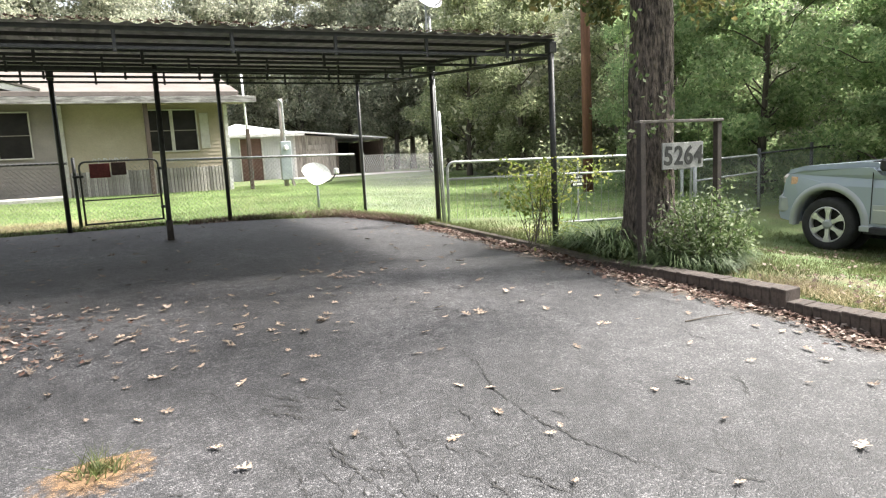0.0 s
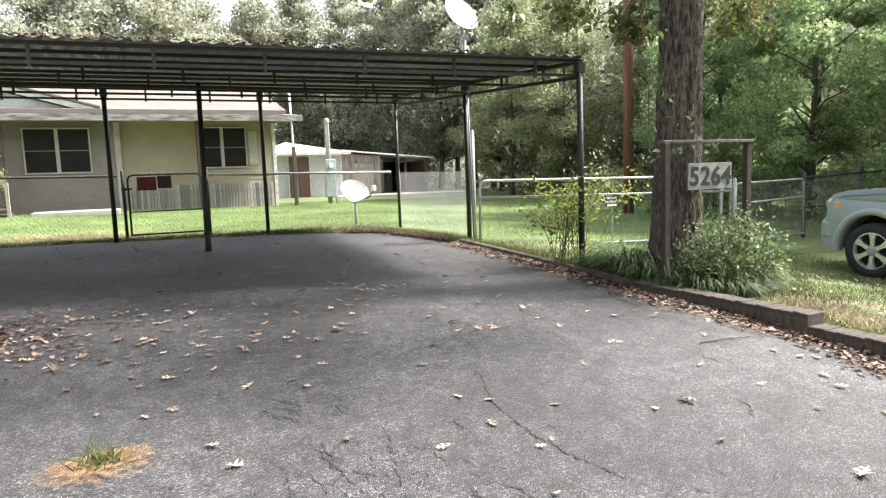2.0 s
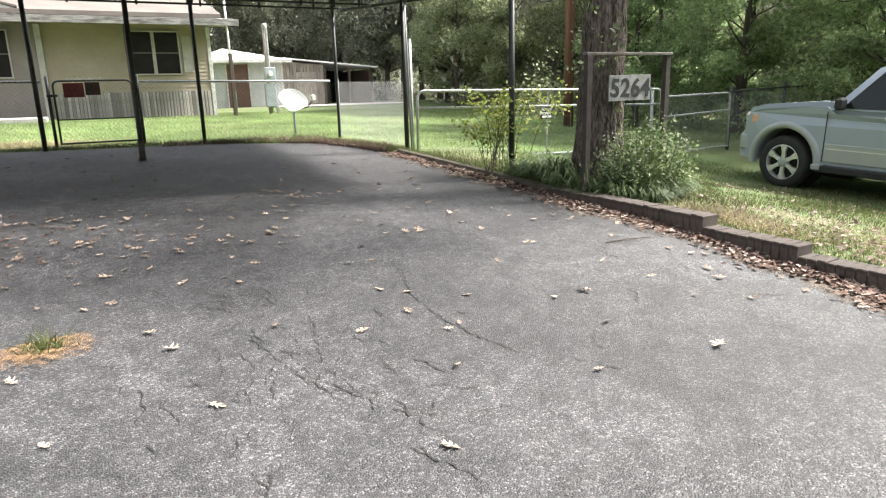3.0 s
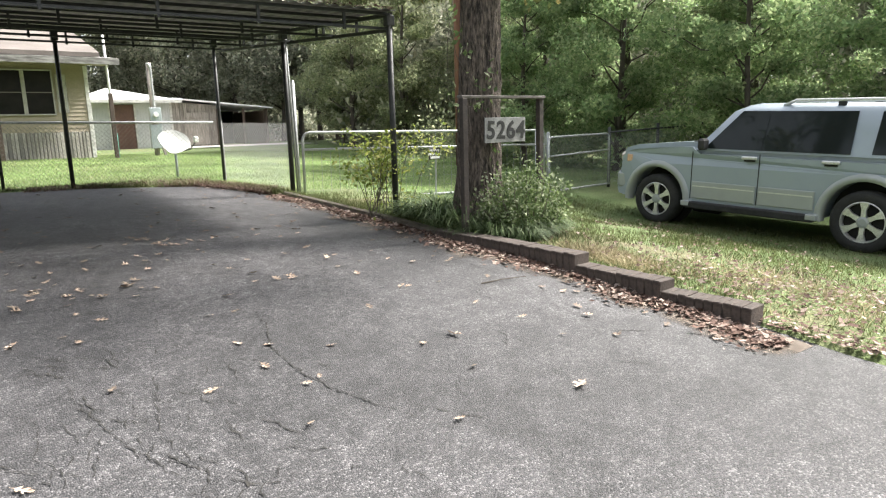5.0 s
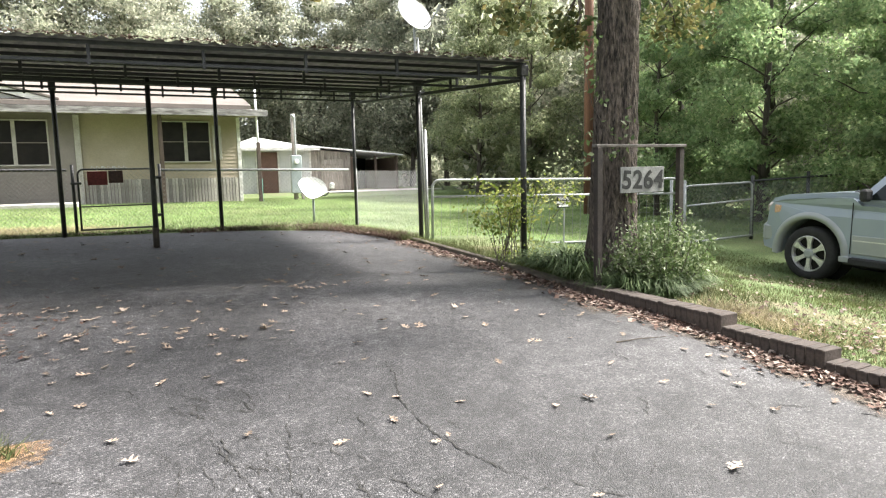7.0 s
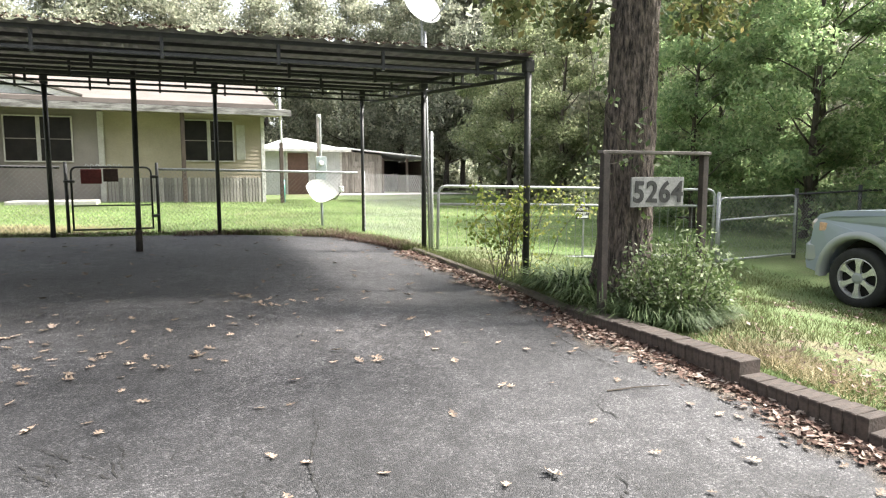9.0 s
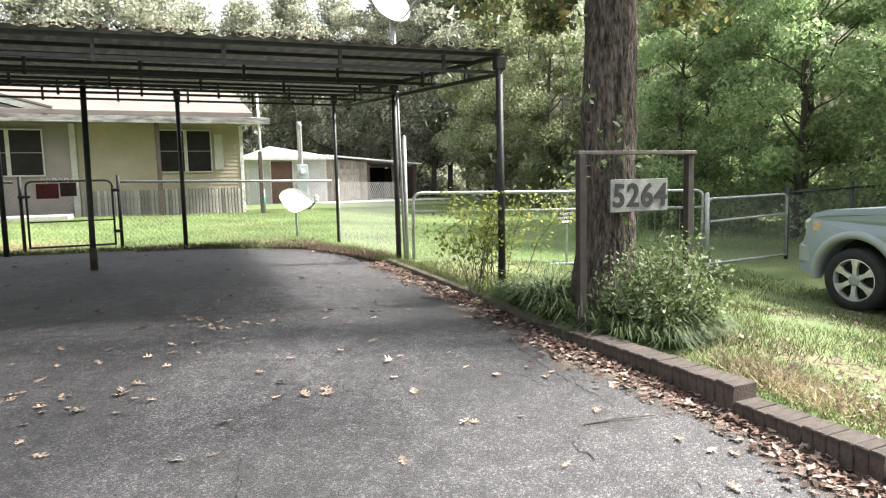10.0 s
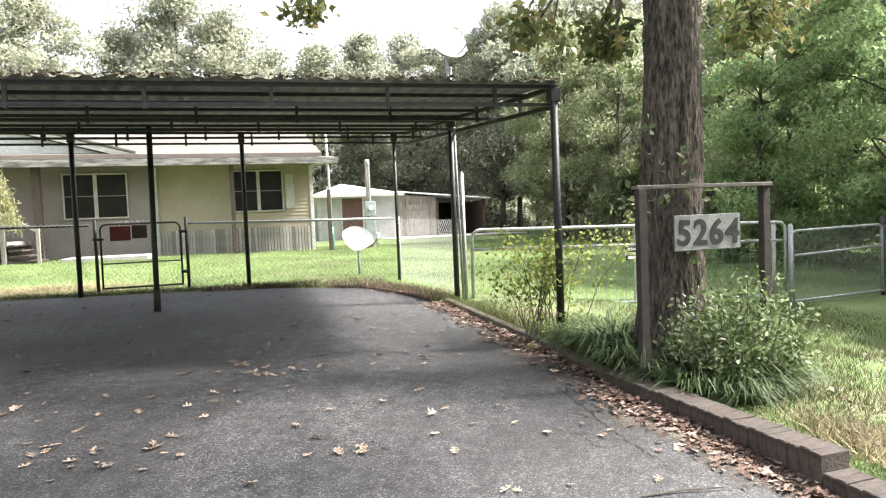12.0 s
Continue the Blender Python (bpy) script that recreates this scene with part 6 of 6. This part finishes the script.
for k, (x, y) in enumerate(spots):
    at = (x, y, float(drive_z(x, y)) + 0.012)
    turn = rl.uniform(0, 360)
    tilt = pose(0, 0, 0, rl.uniform(-14, 14), rl.uniform(-14, 14), 0) @ Matrix.Scale(rl.uniform(0.5, 0.88), 4)
    blade = LEAVES[k % 7]
    if k < 290:
        lf = thing("fallen_leaf", at, "dry curled tan oak leaf on the asphalt", "leaf", "fallen oak leaves", rz=turn)
        share("leaf_blade", blade, lf, tilt)
    else:                                                # those farther off lie in one mass
        m = pose(*at, 0, 0, turn) @ tilt
        base = len(far_v)
        far_v += [tuple(m @ v.co) for v in blade.vertices]
        far_f += [tuple(base + i for i in p.vertices) for p in blade.polygons]
me = bpy.data.meshes.new("leaf_scatter")
me.from_pydata(far_v, [], far_f)
me.materials.append(M_DEADLEAF)
tagged(new("leaf_scatter", me), "dry tan oak leaves scattered over the far asphalt", "fallen leaves", kind="stuff")


def litter(name, label, pts, seed, zf):
    """Heaped dry leaves as one mass."""
    nr = np.random.default_rng(seed)
    P = np.array(pts)
    n = len(P)
    z = zf(P[:, 0], P[:, 1]) + 0.008 + np.abs(nr.normal(size=n)) * 0.012
    C = np.stack([P[:, 0], P[:, 1], z], 1)
    a = nr.uniform(0, 2 * math.pi, n)
    o = np.stack([np.cos(a), np.sin(a), nr.normal(size=n) * 0.25], 1)
    q = np.stack([-np.sin(a), np.cos(a), nr.normal(size=n) * 0.25], 1)
    s = nr.uniform(0.014, 0.038, n)[:, None]
    V = np.empty((n, 8, 3))
    for i, (u, w) in enumerate(((-1, 0), (-0.45, 0.2), (-0.2, 0.6), (0.25, 0.28), (1, 0.05), (0.3, -0.3), (-0.1, -0.6), (-0.5, -0.2))):
        V[:, i] = C + o * s * u + q * s * w + np.array([0, 0, 1]) * s * (0.35 * w * w + 0.1 * u * u)
    k = np.arange(n)[:, None] * 8
    F = np.concatenate([k + np.array([0, 1, 7]), k + np.array([1, 2, 3]), k + np.array([1, 3, 5]), k + np.array([1, 5, 7]), k + np.array([5, 6, 7]), k + np.array([3, 4, 5])])
    return tagged(new(name, array_mesh(name, V.reshape(-1, 3), F, L_DEAD)), label, "fallen leaves", kind="stuff")


pts = []
for k in range(7200):
    y = rl.uniform(1.3, 9.0)
    pts.append((float(drive_right(y)) - (0.2 if y < 5 else 0.0) - abs(rl.gauss(0, 0.1 + 0.06 * math.sin(y * 3.1) ** 2)) + 0.05, y))
litter("leaf_litter", "dry brown leaves drifted against the kerb", pts, 1, drive_z)
pts = [(4.78 + abs(rl.gauss(0, 0.18)), rl.uniform(0.2, 1.6)) for k in range(420)]
litter("leaf_litter", "dry leaves heaped at the ragged asphalt edge", pts, 6, lambda X, Y: lawn_z(X, Y) + 0.015)
pts = []
for k in range(1500):
    x, y = rl.gauss(-1.2, 0.52), rl.gauss(5.5, 0.5)
    pts.append((x, y))
litter("leaf_litter", "thick drift of brown leaves on the asphalt", pts, 2, drive_z)
pts = [(rl.uniform(5.1, 9.5), rl.uniform(0.0, 6.0)) for k in range(800)]
pts += [(5.2 + abs(rl.gauss(0, 0.9)), rl.uniform(0.6, 3.6)) for k in range(500)]
pts += [(rl.gauss(5.9, 0.5), rl.gauss(1.9, 0.6)) for k in range(600)]
pts += [(rl.uniform(-1.5, 4.2), 11.75 + abs(rl.gauss(0, 0.15))) for k in range(800)]
pts += [(rl.gauss(4.35, 0.2), rl.gauss(10.3, 0.4)) for k in range(260)]
litter("leaf_litter", "dry leaves scattered in the grass", pts, 3, lambda X, Y: lawn_z(X, Y) + 0.02)

pts = [(x, skew(x, CP_Y0 - 0.05 + abs(rl.gauss(0, 0.07)))) for x in (rl.uniform(CP_X0, CP_X1) for k in range(900))]
litter("leaf_litter", "dark leaf debris along the carport roof edge", pts, 4, lambda X, Y: ROOF_F + 0.012 + 0 * X)
sy_ = np.arange(1.2, 8.9, 0.1)
sv = np.array([(float(drive_right(y)) - 0.75 + 0.1 * k, y, 0.0) for y in sy_ for k in range(8)])
sv[:, 2] = [float(drive_z(x, y)) + 0.012 * noise.noise(Vector((x * 0.7, y * 0.7, 0))) + 0.005 for x, y, z in sv.tolist()]
sa, sb_ = np.meshgrid(np.arange(7), np.arange(len(sy_) - 1))
silt = new("silt", array_mesh("silt", sv, (sb_ * 8 + sa).reshape(-1, 1) + np.array([0, 1, 9, 8]), M_SILT))
tagged(silt, "thin tan silt washed against the kerb", "silt", kind="structure")
soil = thing("soil_patch", (-0.06, 3.1, float(drive_z(0, 3.1))), "sandy soil patch with a grass tuft in broken asphalt", "soil patch")
bm = bmesh.new()
c = bm.verts.new((0, 0, 0.012))
ring = [bm.verts.new((0.34 * math.cos(a) * (1 + 0.3 * noise.noise(Vector((math.cos(a) * 2, math.sin(a) * 2, 1)))), 0.33 * math.sin(a) * (1 + 0.4 * noise.noise(Vector((math.cos(a) * 2, math.sin(a) * 2, 5)))) - 0.25 * 0.2 * math.cos(a), 0.0045)) for a in (2 * math.pi * k / 40 for k in range(40))]
for k in range(40):
    bm.faces.new((c, ring[k], ring[(k + 1) % 40]))
part("soil", bm, M_SOIL, soil, smooth=True)
v, f = blades(np.stack([nr.normal(size=170) * 0.05 + 0.02, nr.normal(size=170) * 0.04 - 0.02, np.full(170, 0.005)], 1), 0.08, 0.007, nr, 0.8)
share("grass_tuft", array_mesh("grass_tuft", v, f, L_BLADE_SHADED), soil)


def crack(pts, w, seed):
    """A narrow, dirt-filled crack that wanders along the points."""
    rng = random.Random(seed)
    bm = bmesh.new()
    prev = None
    line = []
    for (x0, y0), (x1, y1) in zip(pts, pts[1:]):
        L = math.hypot(x1 - x0, y1 - y0)
        n = max(2, int(L / 0.02))
        for k in range(n):
            line.append((x0 + (x1 - x0) * k / n, y0 + (y1 - y0) * k / n))
    for k, (x, y) in enumerate(line):
        x += rng.uniform(-0.012, 0.012)
        y += rng.uniform(-0.012, 0.012)
        h = w * rng.uniform(0.2, 1.0) * math.sin(math.pi * (k + 0.5) / len(line)) ** 0.4
        z = float(drive_z(x, y)) + 0.012 * noise.noise(Vector((x * 0.7, y * 0.7, 0))) + 0.005
        nxt = (bm.verts.new((x - h, y - h * 0.3, z)), bm.verts.new((x + h, y + h * 0.3, z)))
        if prev:
            bm.faces.new((prev[0], prev[1], nxt[1], nxt[0]))
        prev = nxt
    return tagged(new("crack", finish(bm, "crack", M_CRACK)), "dirt-filled crack in the asphalt", "crack", kind="structure")


crack([(2.06, 3.68), (2.02, 3.31), (1.9, 3.0), (1.9, 2.68), (1.9, 2.55), (1.96, 2.28), (2.03, 2.1), (2.2, 1.7)], 0.006, 1)
crack([(0.87, 3.05), (0.87, 2.84), (0.9, 2.69), (0.95, 2.43), (1.1, 1.9)], 0.004, 2)
crack([(1.21, 2.78), (1.15, 2.5), (1.11, 2.34), (1.2, 1.9)], 0.003, 3)
crack([(1.9, 3.6), (2.02, 3.64), (2.2, 3.6)], 0.0022, 4)
crack([(1.45, 4.3), (1.5, 3.9), (1.42, 3.5)], 0.0022, 5)
crack([(3.3, 2.6), (3.2, 2.2), (3.35, 1.8)], 0.0022, 6)
crack([(0.6, 2.9), (0.7, 2.7), (0.66, 2.4), (0.8, 2.1)], 0.003, 7)
crack([(4.28, 5.6), (4.22, 4.8), (4.13, 4.1), (4.1, 3.4)], 0.006, 8)

rc = random.Random(61)
for k in range(115):                                      # a web of fine cracks in the worn asphalt and by the kerb
    if k < 85:
        x, y = rc.gauss(1.0, 0.4), rc.uniform(1.5, 3.5)
    else:
        x, y = rc.uniform(1.6, 4.3), rc.uniform(1.6, 6.5)
    a = rc.choice((-0.5, -0.7, 0.5, 1.3, 1.9)) + rc.uniform(-0.3, 0.3)
    line = [(x, y)]
    for j in range(rc.randrange(3, 7)):
        a += rc.uniform(-0.8, 0.8)
        x, y = x + 0.055 * math.cos(a), y + 0.055 * math.sin(a)
        line.append((x, y))
    crack(line, rc.uniform(0.003, 0.0062), 100 + k)

tw2 = thing("fallen_twig", (4.0, 3.3, float(drive_z(4.0, 3.3)) + 0.01), "thin dry twig on the asphalt", "twig")
part("stick", tube(bmesh.new(), [(-0.2, 0.02, 0), (0.0, 0.0, 0.004), (0.22, -0.05, 0.002)], [0.006, 0.005, 0.003], 5), M_BARK_FAR, tw2)
